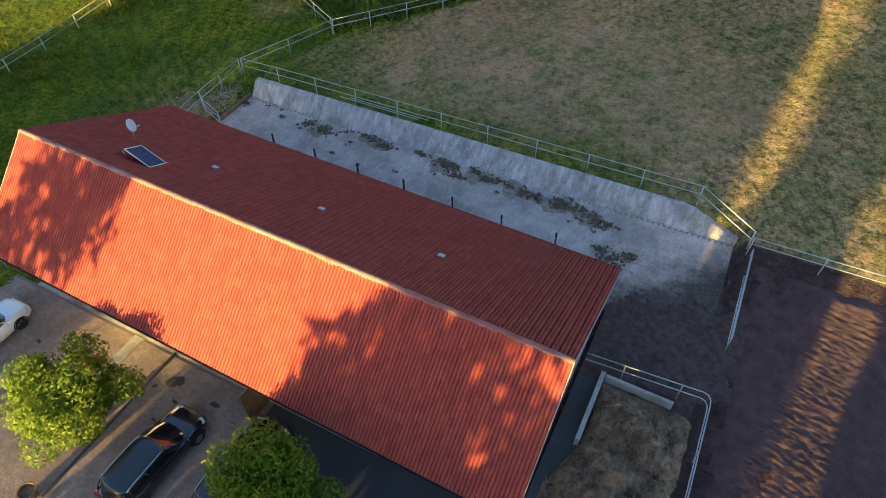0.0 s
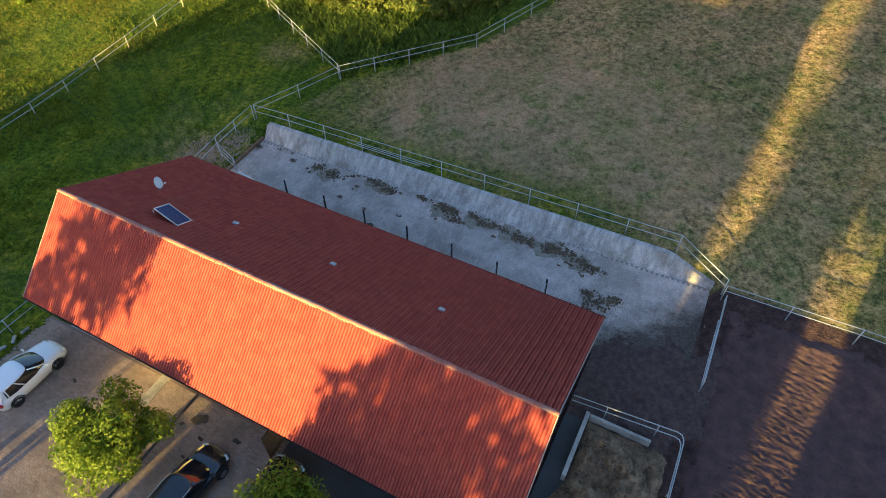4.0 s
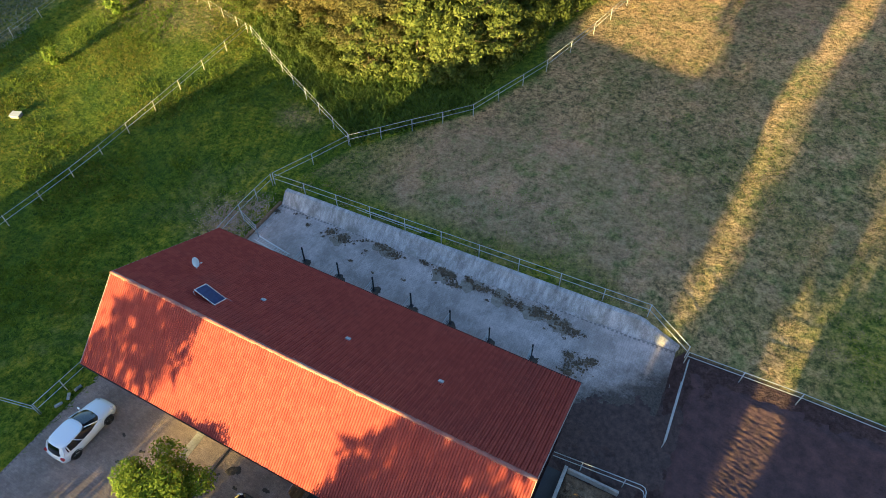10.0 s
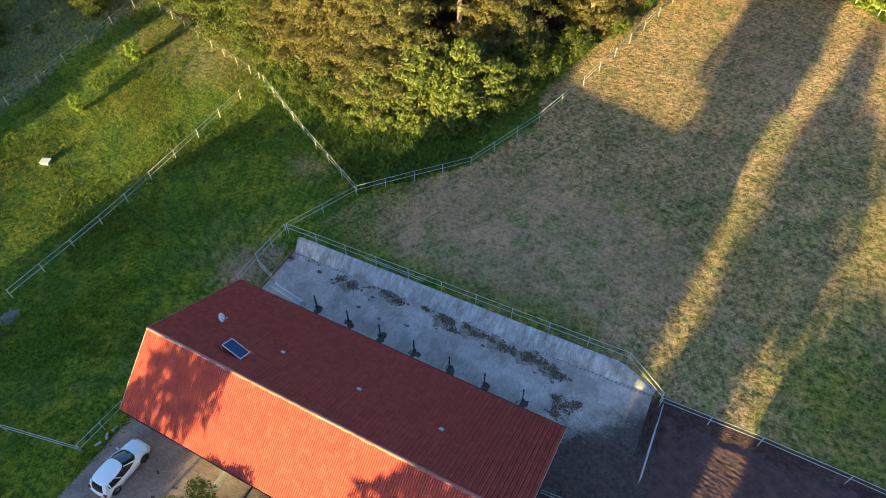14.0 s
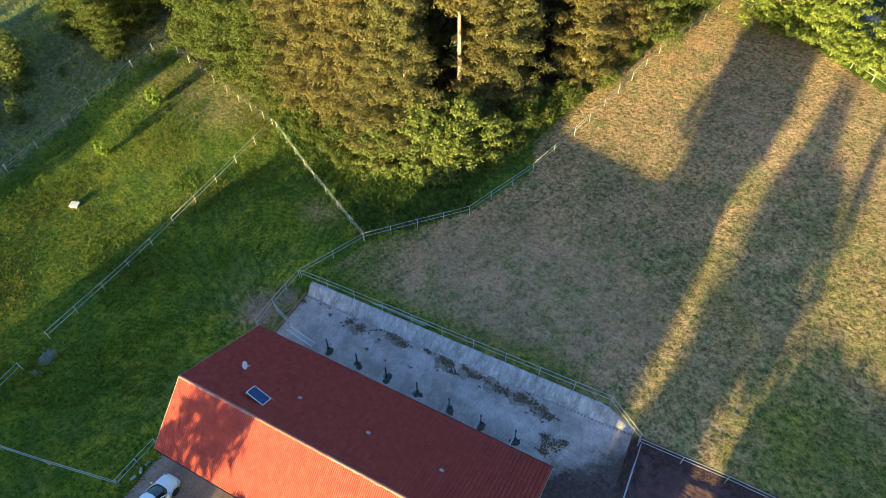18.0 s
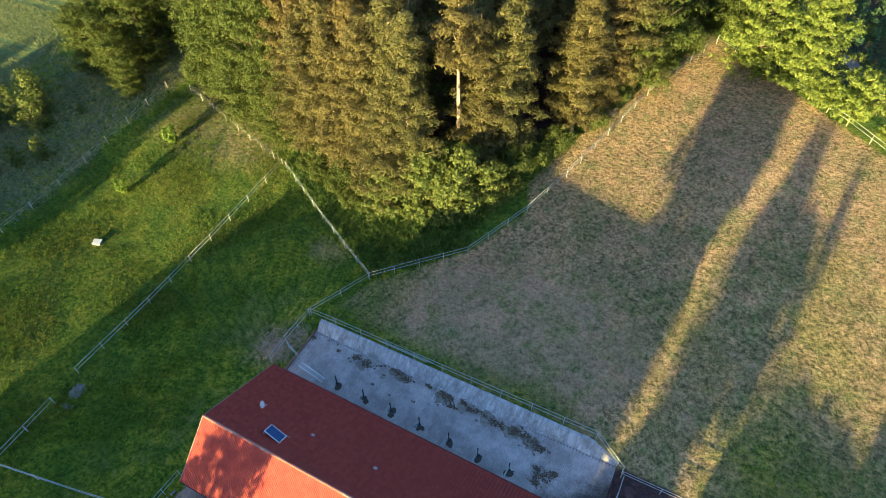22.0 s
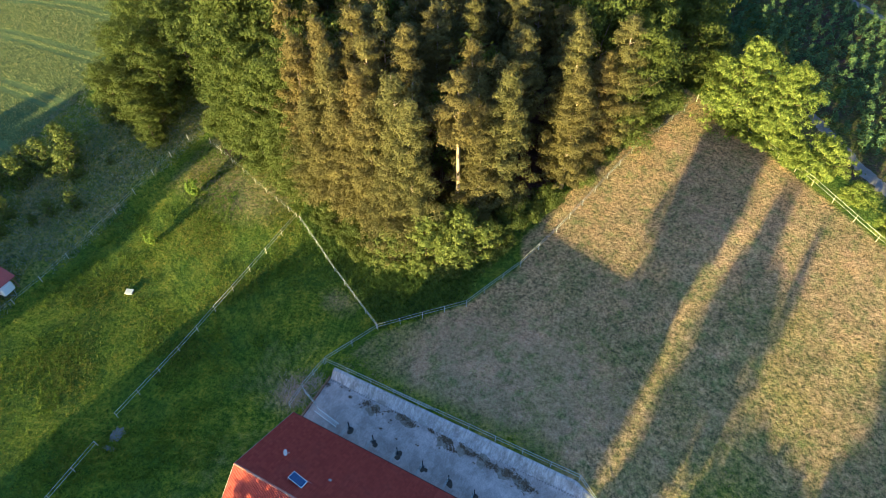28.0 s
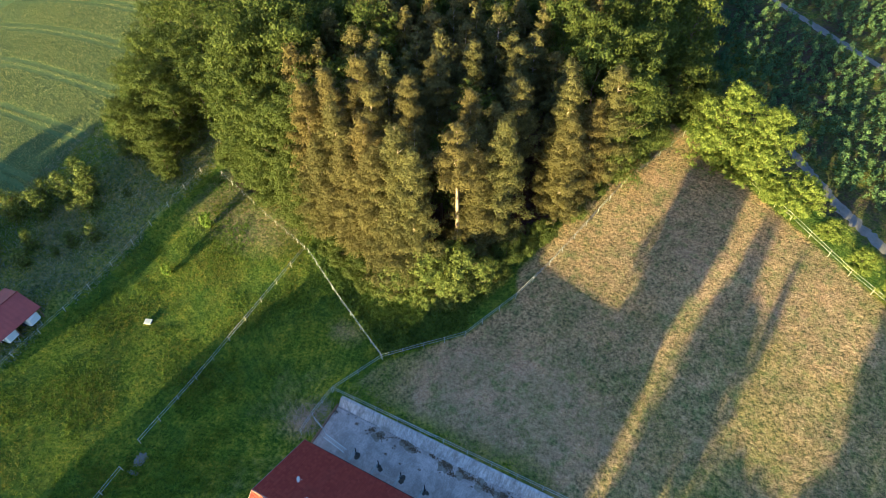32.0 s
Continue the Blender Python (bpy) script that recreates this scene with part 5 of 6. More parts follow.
def dung(x, y, r, n, seed, label):
    """Crumbled droppings: small uneven lumps, and wisps of hay among them."""
    rng = np.random.default_rng(seed)
    v, f = [], []
    ico_v = [(0, 0, 1), (0.9, 0, 0.35), (0.28, 0.85, 0.35), (-0.72, 0.53, 0.35), (-0.72, -0.53, 0.35), (0.28, -0.85, 0.35), (0.6, 0.43, -0.4), (-0.23, 0.7, -0.4), (-0.74, 0, -0.4), (-0.23, -0.7, -0.4), (0.6, -0.43, -0.4)]
    ico_f = [(0, i, i % 5 + 1) for i in range(1, 6)] + [(i, 6 + (i - 1), i % 5 + 1) for i in range(1, 6)] + [(i % 5 + 1, 5 + i, 6 + i % 5) for i in range(1, 6)]
    for _ in range(n):
        cx, cy = rng.normal(0, r * 0.5), rng.normal(0, r * 0.32)
        s = rng.uniform(0.03, 0.085) * (1.3 if r > 0.4 else 1.0)
        k = len(v)
        for a, b, c in ico_v:
            v.append((cx + a * s * rng.uniform(0.7, 1.3), cy + b * s * rng.uniform(0.7, 1.3), s * 0.35 + c * s * 0.75))
        f += [tuple(i + k for i in t) for t in ico_f]
    for _ in range(n * 3):
        cx, cy, a, l = rng.normal(0, r * 0.75), rng.normal(0, r * 0.5), rng.uniform(0, 6.28), rng.uniform(0.05, 0.16)
        k = len(v)
        dx, dy = math.cos(a) * l, math.sin(a) * l
        v += [(cx - dx, cy - dy, 0.006), (cx + dy * 0.12, cy - dx * 0.12, 0.012), (cx + dx, cy + dy, 0.02)]
        f.append((k, k + 1, k + 2))
    ob = new("dung_heap" if r > 0.25 else "dropping", mesh_of("dung_heap", v, f, M_DUNG))
    ob.matrix_basis = pose(x, y, terrace(x) + 0.034)
    return tagged(ob, label, "manure", kind="stuff")


_rng = np.random.default_rng(91)
for i, (x, y, r) in enumerate(((-0.2, 5.9, 0.35), (3.0, 5.7, 0.2), (5.2, 5.85, 0.5), (6.4, 5.7, 0.7), (9.1, 6.3, 0.35), (9.7, 6.15, 0.5), (10.7, 5.95, 0.7), (13.2, 6.25, 0.35), (14.6, 6.15, 0.8), (15.4, 6.0, 0.5), (16.0, 5.3, 0.5), (17.0, 6.2, 0.5), (17.7, 5.8, 0.4), (18.3, 5.95, 0.5), (19.2, 5.85, 0.4), (20.25, 5.7, 0.6), (21.1, 5.65, 0.4), (22.4, 5.75, 0.7), (23.3, 5.7, 0.5), (24.2, 5.4, 0.7), (25.2, 5.2, 0.5), (26.2, 3.0, 0.9), (25.8, 2.2, 0.6), (26.9, 3.5, 0.5), (25.4, 3.4, 0.4))):
    dung(x, y, r, int(10 + 60 * r), 100 + i, "dark crumbled horse droppings and hay on the paddock paving")
for i, (x, y, r) in enumerate(((6.3, 5.6, 0.9), (10.6, 5.9, 0.9), (9.4, 6.1, 0.6), (15.2, 5.9, 1.0), (17.4, 5.9, 0.9), (19.6, 5.7, 0.9), (22.4, 5.6, 1.0), (24.4, 5.3, 1.1))):
    dust = blob_patch("hay_stain", x, y, terrace(x) + 0.0315, r, "thin trodden layer of hay dust on the paving", M_HAYDUST, 360 + i, 0.006)
    tagged(dust, category="stain")
for i in range(46):
    x, y = float(_rng.uniform(0.5, 26.5)), float(np.clip(_rng.normal(5.5, 0.8), 1.0, 6.3))
    dung(x, y, float(_rng.uniform(0.06, 0.2)), int(_rng.integers(3, 9)), 200 + i, "small scattered clump of dark droppings")
for i, (x, y, r) in enumerate(((5.3, 2.3, 0.5), (8.45, 2.2, 0.55), (11.4, 2.2, 0.55), (14.5, 2.1, 0.5), (17.6, 2.0, 0.5), (20.5, 1.9, 0.5), (23.5, 1.9, 0.5))):
    s = blob_patch("wet_stain", x, y, terrace(x) + 0.031, r, "dark wet patch round the foot of a divider", M_DARKSTAIN, 300 + i, 0.01)
    tagged(s, category="stain")
for i, (x, y, r) in enumerate(((10.9, -12.62, 0.4), (13.3, -12.7, 0.2), (5.2, -14.2, 0.16), (4.3, -15.3, 0.12), (3.4, -13.9, 0.14), (11.6, -13.4, 0.14), (10.2, -13.2, 0.12))):
    s = blob_patch("muck_stain", x, y, terrace(x) + 0.033, r, "dark patch of spilled muck on the yard paving", M_DARKSTAIN, 330 + i, 0.03)
    tagged(s, category="stain")


def hay_rack():
    ob = thing("hay_ladder", 0.5, 2.3, terrace(0.5) + 0.45, "pale metal ladder rack lying level beside the eaves", "ladder", "", -9)
    for y in (0.0, 0.46):
        tube("stile", [(0, y, 0), (3.3, y, 0.1)], 0.04, M_PALE, ob, "", 6)
    for k in range(13):
        x = 0.15 + k * 0.25
        tube("rung", [(x, 0, 0.03 * x), (x, 0.46, 0.03 * x)], 0.025, M_PALE, ob, "", 6)
    for x in (0.3, 3.0):
        for y in (0.02, 0.44):
            tube("leg", [(x, y, -0.43), (x, y, 0.03 * x)], 0.022, M_PIPE, ob, "", 6)


hay_rack()


def west_gate():
    ob = thing("small_gate", -1.6, 3.6, float(height(-1.6, 3.6)), "pale tubular gate at the paddock's west corner", "gate")
    for z in (0.35, 0.75, 1.15):
        tube("gate_bar", [(0, 0, z), (1.9, -0.7, z)], 0.022, M_WIRE, ob, "", 6)
    for k in (0, 1):
        tube("gate_post", [(1.9 * k, -0.7 * k, -0.15), (1.9 * k, -0.7 * k, 1.25)], 0.035, M_PIPE, ob, "", 7)


west_gate()
for k in range(2):
    x = 6.2 + k * 0.7
    tag = tagged(tube("spare_pole", [(x, 8.02 + 0.16 * k, float(height(x, 8.0)) + 0.16), (x + 5.8, 7.98 + 0.2 * k, float(height(x + 5.8, 8.0)) + 0.16)], 0.026, M_PIPE, None, "", 7), "spare grey pole laid along the fence foot", "pole", "spare poles")

# kerb beams at the ends of the paddock
tagged(part("kerb_beam", box_bm(0.22, 5.6, 0.24, 0.02), None, "", pose(-0.5, 4.0, 0.0), M_WOOD), "old dark timber kerb beam at the paddock's west end", "kerb")
tagged(part("kerb_stone", box_bm(0.3, 2.6, 0.3, 0.03), None, "", pose(31.95, 5.0, terrace(32) - 0.06), M_CONCRETE), "rough concrete kerb at the paddock's east end", "kerb")


def pipe_gate():
    ob = thing("field_gate", 32.35, 5.6, terrace(32.3), "long galvanised pipe gate standing ajar beside the soil", "gate")
    for z in (1.2, 0.95, 0.5):
        tube("gate_bar", [(0, 0, z), (0.05, -5.85, z)], 0.028, M_PIPE, ob, "", 7)
    for k in (0.0, 0.33, 0.66, 1.0):
        tube("gate_upright", [(0.05 * k, -5.85 * k, 0.02 if k in (0.0, 1.0) else 0.5), (0.05 * k, -5.85 * k, 1.2)], 0.026, M_PIPE, ob, "", 7)
    tube("drop_bolt", [(0.05, -5.9, 0.02), (-0.05, -6.45, 0.06)], 0.03, M_POST, ob, "weathered wooden prop", 6)


pipe_gate()


def manure_store():
    ob = thing("manure_store", 27.9, -4.0, terrace(28), "manure heap between low concrete walls", "manure store")
    part("side_wall", box_bm(0.2, 3.5, 0.66, 0.02, (0.0, -1.72, -0.05)), ob, "weathered concrete wall", None, M_CONCRETE)
    part("end_wall", box_bm(2.95, 0.15, 0.56, 0.02, (1.6, -0.02, -0.08)), ob, "weathered concrete wall", None, M_CONCRETE)
    rng = np.random.default_rng(14)
    nx, ny = 84, 150
    v = []
    for j in range(ny):
        for i in range(nx):
            y = -0.14 - 9.8 * j / (ny - 1)
            west = 0.13 - 0.75 * min(1.0, max(0.0, (-y - 3.4) / 2.0))
            x = west + (4.15 - west) * i / (nx - 1)
            e = min(1, i / 10.0, (nx - 1 - i) / 16.0, j / 20.0)
            p = Vector((x * 0.9, y * 0.9, 2.0))
            hill = 0.75 * math.exp(-((x - 2.2) / 1.6) ** 2 - ((y + 6.0) / 3.2) ** 2) + 0.35 * math.exp(-((x - 1.0) / 0.9) ** 2 - ((y + 1.2) / 0.9) ** 2)
            h = (0.3 + hill + 0.55 * noise.fractal(p, 0.85, 2.1, 6) + 0.3 * noise.noise(p * 0.7) + 0.16 * noise.fractal(p * 4.0, 0.7, 2.0, 3)) * e ** 0.7
            v.append((x, y, max(-0.02, h)))
    f = [(j * nx + i, (j + 1) * nx + i, (j + 1) * nx + i + 1, j * nx + i + 1) for j in range(ny - 1) for i in range(nx - 1)]
    heap = part("muck_mound", mesh_of("muck_mound", v, f, M_STRAW, True), ob, "brown straw and manure heap")
    n = 7000
    k = rng.integers(0, len(v), n)
    pts = np.array(v)[k] + rng.normal(0, 0.025, (n, 3))
    part("straw", leaf_cloud("straw", pts, np.tile([0.0, 0, 1.0], (n, 1)), 0.028, M_STRAWBIT, rng, 3.4), heap, "loose straw")


manure_store()


def heap_rail():
    ob = thing("guard_rail", 27.0, -3.5, terrace(27), "galvanised guard rail round the manure store", "guard rail")
    for z, d in ((1.2, 0.0), (0.72, 0.0)):
        path = [(0.0, -0.3, z), (4.9, 0.1, z), (5.1, 0.04, z), (5.22, -0.15, z), (5.25, -0.4, z), (5.35, -8.5, z)]
        tube("rail", path, 0.028, M_PIPE, ob, "", 7)
    for x, y in ((1.65, -0.17), (4.05, 0.03), (5.27, -2.6), (5.3, -5.4), (5.33, -8.4)):
        tube("post", [(x, y, -0.1), (x, y, 1.2)], 0.03, M_PIPE, ob, "", 7)


heap_rail()


# ---- the yard ----
def wheel(parent, x, y, r, w, rim_mat):
    side = 1 if x > 0 else -1
    bm = bmesh.new()
    prof = [(-w / 2, r * 0.66), (-w / 2, r * 0.93), (-w * 0.32, r), (w * 0.32, r), (w / 2, r * 0.93), (w / 2, r * 0.66)]
    rings = [[bm.verts.new((a, b * math.cos(2 * math.pi * k / 20), b * math.sin(2 * math.pi * k / 20))) for a, b in prof] for k in range(20)]
    for i in range(20):
        for j in range(len(prof) - 1):
            bm.faces.new((rings[i][j], rings[i][j + 1], rings[(i + 1) % 20][j + 1], rings[(i + 1) % 20][j]))
    bmesh.ops.recalc_face_normals(bm, faces=bm.faces)
    wh = part("wheel", bm, parent, "", pose(x, y, r), M_TYRE)
    v, f = [(side * w * 0.34, 0, 0)], []
    for k in range(20):
        a = 2 * math.pi * k / 20
        rr = r * 0.68
        v += [(side * w * 0.4, rr * math.cos(a), rr * math.sin(a)), (side * (w * 0.2 if k % 4 < 2 else w * 0.4), rr * 0.8 * math.cos(a), rr * 0.8 * math.sin(a))]
    for k in range(20):
        a, b = 1 + 2 * k, 1 + 2 * ((k + 1) % 20)
        f += [(a, b, b + 1, a + 1), (a + 1, b + 1, 0)]
    part("rim", mesh_of("rim", v, f, rim_mat), wh)
    return wh


def car(x, y, turn, label, paint, L=4.2, W=1.76, H=1.45, wagon=False, rim=None, name="car"):
    """A car that faces +y: lofted body, cabin with glass, wheels, lamps, mirrors."""
    ob = thing(name, x, y, terrace(x) + 0.032, label, "car", "parked cars", turn)
    hood, belt, gl = 0.78, 0.92, 0.34
    nose, tail = L / 2, -L / 2
    # lower body: stations from tail to nose: y, half width, top height, bottom
    st = [(tail, 0.62, 0.62, 0.42), (tail + 0.05, 0.76, 0.78, 0.3), (tail + 0.25, 0.93, 0.95, 0.22), (tail + 0.8, 0.99, 0.97, 0.19), (-0.3, 1.0, 0.95, 0.18), (0.6, 1.0, 0.94, 0.18),
          (nose - 1.25, 0.99, 0.93, 0.19), (nose - 0.75, 0.96, 0.86, 0.2), (nose - 0.3, 0.88, 0.74, 0.22), (nose - 0.07, 0.72, 0.6, 0.28), (nose, 0.5, 0.5, 0.38)]
    prof = [(0.0, 0.0, 0), (0.8, 0.0, 0), (0.97, 0.14, 0), (1.0, 0.5, 0), (0.97, 0.8, 0), (0.9, 0.97, 0), (0.6, 1.0, 0.02), (0.0, 1.0, 0.035)]
    v, f = [], []
    full = prof + [(-a, b, c) for a, b, c in reversed(prof[1:-1])]
    k = len(full)
    for yy, hw, top, bot in st:
        for a, b, c in full:
            v.append((a * hw * W / 2, yy, bot + (top - bot) * b + c))
    for i in range(len(st) - 1):
        for j in range(k):
            f.append((i * k + j, (i + 1) * k + j, (i + 1) * k + (j + 1) % k, i * k + (j + 1) % k))
    f += [tuple(range(k)), tuple((len(st) - 1) * k + j for j in range(k - 1, -1, -1))]
    body_me = mesh_of("body", v, f, paint, True)
    bm = bmesh.new()
    bm.from_mesh(body_me)
    bmesh.ops.recalc_face_normals(bm, faces=bm.faces)
    bm.to_mesh(body_me)
    bm.free()
    body = part("body", body_me, ob)
    # cabin: outline at the belt and at the roof
    yb, yr = (tail + 0.12, tail + 0.42) if wagon else (tail + 0.1, tail + 0.4)
    fb, fr = nose - 0.95, nose - 1.95
    wb, wr = W * 0.465, W * 0.385
    def ring(y0, y1, w, z, bow=0.0, n=36):
        out = []
        for i in range(n):
            c, q = math.cos(2 * math.pi * i / n), math.sin(2 * math.pi * i / n)
            u, t = math.copysign(abs(c) ** 0.42, c), math.copysign(abs(q) ** 0.42, q)
            out.append((u * w, (y0 + y1) / 2 + t * (y1 - y0) / 2 - bow * u * u * (1 if q > 0 else -0.5), z))
        return out
    n = 36
    mid = ring((yb + yr) / 2 - 0.03, (fb + fr) / 2 + 0.05, (wb + wr) / 2 + 0.02, (0.9 + H - 0.06) / 2, 0.1)
    levels = [ring(yb, fb, wb, 0.88, 0.16), mid, ring(yr, fr, wr, H - 0.06, 0.08)]
    panes = {}
    for i in range(n):
        deg = (i + 0.5) * 360 / n
        pane = "windscreen" if 52 < deg < 128 else "rear_window" if 248 < deg < 292 else "rear_quarter" if 208 < deg < 332 else "side_window_left" if 125 < deg < 235 else "side_window_right"
        panes.setdefault(pane, []).append(i)
    for pane, cells in panes.items():
        gv, gf = [], []
        for i in cells:
            k = len(gv)
            j = (i + 1) % n
            gv += [lv[q] for lv in levels for q in (i, j)]
            gf += [(k, k + 1, k + 3, k + 2), (k + 2, k + 3, k + 5, k + 4)]
        me = mesh_of(pane, gv, gf, paint if pane == "rear_quarter" else M_GLASS, True)
        bm = bmesh.new()
        bm.from_mesh(me)
        bmesh.ops.remove_doubles(bm, verts=bm.verts, dist=0.0005)
        bmesh.ops.recalc_face_normals(bm, faces=bm.faces)
        bm.to_mesh(me)
        bm.free()
        part("side_window" if "side" in pane else pane, me, ob, "" if pane == "rear_quarter" else "dark tinted glass")
    roof_v, rf = [], []
    for q, dz in ((1.02, -0.09), (1.0, -0.045), (0.93, -0.015), (0.8, 0.003), (0.5, 0.014)):
        cy = (yr + fr) / 2
        roof_v += [(a * q, cy + (b - cy) * (q if q < 1 else 1), H + dz) for a, b, _ in levels[2]]
    roof_v.append((0, (yr + fr) / 2, H + 0.018))
    for r in range(4):
        rf += [(r * n + i, r * n + (i + 1) % n, (r + 1) * n + (i + 1) % n, (r + 1) * n + i) for i in range(n)]
    rf += [(4 * n + i, 4 * n + (i + 1) % n, 5 * n) for i in range(n)]
    part("roof_panel", mesh_of("roof_panel", roof_v, rf, paint, True), ob)
    for s in (-1, 1):
        for (a, b) in (((s * wb * 0.93, fb - 0.2, 0.88), (s * wr * 0.93, fr - 0.11, H - 0.08)), ((s * wb * 0.93, yb + 0.14, 0.88), (s * wr * 0.93, yr + 0.1, H - 0.08)), ((s * wb, (yb + fb) / 2 - 0.1, 0.9), (s * wr, (yr + fr) / 2 - 0.1, H - 0.05)), ((s * wb * 0.97, yb + 0.55, 0.9), (s * wr * 0.98, yr + 0.3, H - 0.05))):
            tube("pillar", [a, ((a[0] + b[0]) / 2 + s * 0.02, (a[1] + b[1]) / 2, (a[2] + b[2]) / 2), b], 0.034, paint, ob, "", 6)
        part("mirror", box_bm(0.2, 0.1, 0.14, 0.035, (s * (W / 2 + 0.07), fb - 0.32, 0.9)), ob, "", None, paint)
        part("headlight", box_bm(0.34, 0.3, 0.13, 0.05, (s * W * 0.34, nose - 0.32, 0.6), None, Matrix.Rotation(radians(s * -22), 4, "Z")), ob, "clear headlight", None, M_LAMP)
        part("tail_light", box_bm(0.26, 0.16, 0.2, 0.04, (s * W * 0.385, tail + 0.13, 0.68)), ob, "red tail light", None, M_REDLAMP)
        if wagon:
            tube("roof_rail", [(s * wr * 0.97, yr + 0.2, H - 0.02), (s * wr * 0.97, yr + 0.5, H + 0.04), (s * wr * 0.95, fr - 0.5, H + 0.04), (s * wr * 0.92, fr - 0.2, H - 0.01)], 0.016, M_ALU, ob, "bright roof rail", 6)
        for yy in (tail + 0.78, nose - 0.85):
            wheel(ob, s * (W / 2 - 0.1), yy, 0.32, 0.22, rim or M_RIM)
            arch = [(s * (W / 2 - 0.012), yy + 0.37 * math.cos(a), 0.33 + 0.37 * math.sin(a)) for a in [math.pi * q / 8 for q in range(9)]]
            tube("wheel_arch", arch, 0.03, M_TYRE, ob, "", 5)
    part("number_plate", box_bm(0.5, 0.02, 0.11, 0.004, (0, tail - 0.012, 0.55)), ob, "plain pale plate", None, M_PALE)
    return ob


car(1.2, -14.85, 0, "white three-door hatchback with dark wheels parked in the yard", M_CARWHITE, 4.1, 1.76, 1.46, False, M_DARKRIM)
car(13.0, -15.75, -1.5, "black estate car parked in the yard", M_CARBLACK, 4.65, 1.8, 1.46, True)
car(16.55, -14.55, 0, "black estate car with bright roof rails under a walnut tree", M_CARBLACK, 4.55, 1.78, 1.47, True)


def barn_door():
    ob = thing("stable_door", 15.3, -11.5, terrace(15.3) + 0.04, "brown wooden stable door standing open", "door")
    for k in range(6):
        part("plank", box_bm(0.045, 0.19, 2.2, 0.006, (0, -0.1 - 0.195 * k, 0)), ob, "", None, M_WOOD)
    for z in (0.3, 1.1, 1.9):
        part("ledge", box_bm(0.03, 1.16, 0.12, 0.004, (0.038, -0.59, z)), ob, "", None, M_WOOD)
    part("edge_trim", box_bm(0.06, 1.2, 0.04, 0.004, (0, -0.59, 2.2)), ob, "pale metal edge trim", None, M_VERGE)


barn_door()
tagged(part("drain_channel", box_bm(0.14, 7.5, 0.012, 0.002), None, "", pose(9.8, -15.2, terrace(9.8) + 0.03), M_GUTTER), "narrow dark drain channel in the paving", "drain", kind="structure")
# a narrow strip, paler than the blocks around it
tagged(part("pale_strip", box_bm(0.55, 2.3, 0.012, 0.002), None, "", pose(7.6, -12.7, terrace(7.6) + 0.032), M_CONCRETE), "pale strip laid over the paving", "pavement", kind="structure")


def motorbike():
    ob = thing("motorbike", 3.3, -19.6, terrace(3.3) + 0.03, "dark motorbike parked in the yard", "motorbike", "", 30)
    for y in (-0.68, 0.68):
        wheel(ob, 0.0001, y, 0.31, 0.12, M_RIM)
    part("tank", box_bm(0.28, 0.55, 0.26, 0.09, (0, 0.18, 0.68)), ob, "", None, M_CARBLACK)
    part("saddle", box_bm(0.26, 0.7, 0.13, 0.05, (0, -0.42, 0.7)), ob, "", None, M_TYRE)
    part("engine", box_bm(0.3, 0.5, 0.36, 0.06, (0, 0.05, 0.28)), ob, "", None, M_IRON)
    tube("handlebar", [(-0.36, 0.42, 1.0), (-0.12, 0.52, 0.98), (0.12, 0.52, 0.98), (0.36, 0.42, 1.0)], 0.016, M_IRON, ob, "", 6)
    for s in (-0.07, 0.07):
        tube("fork", [(s, 0.68, 0.3), (s, 0.5, 0.98)], 0.022, M_ALU, ob, "", 6)


motorbike()


def planter():
    ob = thing("planter", 9.4, -19.1, terrace(9.4) + 0.03, "round brown clay planter on the paving", "planter")
    bm = bmesh.new()
    prof = [(0.24, 0), (0.34, 0.4), (0.38, 0.42), (0.38, 0.48), (0.32, 0.48), (0.3, 0.36), (0.0, 0.36)]
    rings = [[bm.verts.new((r * math.cos(6.2832 * k / 18), r * math.sin(6.2832 * k / 18), z)) for r, z in prof[:-1]] for k in range(18)]
    for i in range(18):
        for j in range(len(prof) - 2):
            bm.faces.new((rings[i][j], rings[(i + 1) % 18][j], rings[(i + 1) % 18][j + 1], rings[i][j + 1]))
    part("pot", bm, ob, "", None, M_WOOD)
    v = [(0.3 * math.cos(6.2832 * k / 18), 0.3 * math.sin(6.2832 * k / 18), 0.37 + 0.02 * math.sin(k * 2.3)) for k in range(18)] + [(0, 0, 0.4)]
    part("soil", mesh_of("soil", v, [(k, (k + 1) % 18, 18) for k in range(18)], M_DUNG), ob)


planter()


# ---- pasture ----
def lid_box():
    ob = thing("water_box", -31.25, 5.4, float(height(-31.25, 5.4)), "pale lidded box standing in the pasture", "box", "", 20)
    part("tub", box_bm(0.9, 0.7, 0.34, 0.03), ob, "", None, M_CONCRETE)
    part("lid", box_bm(1.02, 0.8, 0.06, 0.02, (0, 0, 0.34)), ob, "pale sheet lid", pose(0, 0, 0, 5, 0, 0), M_WIRE)


lid_box()


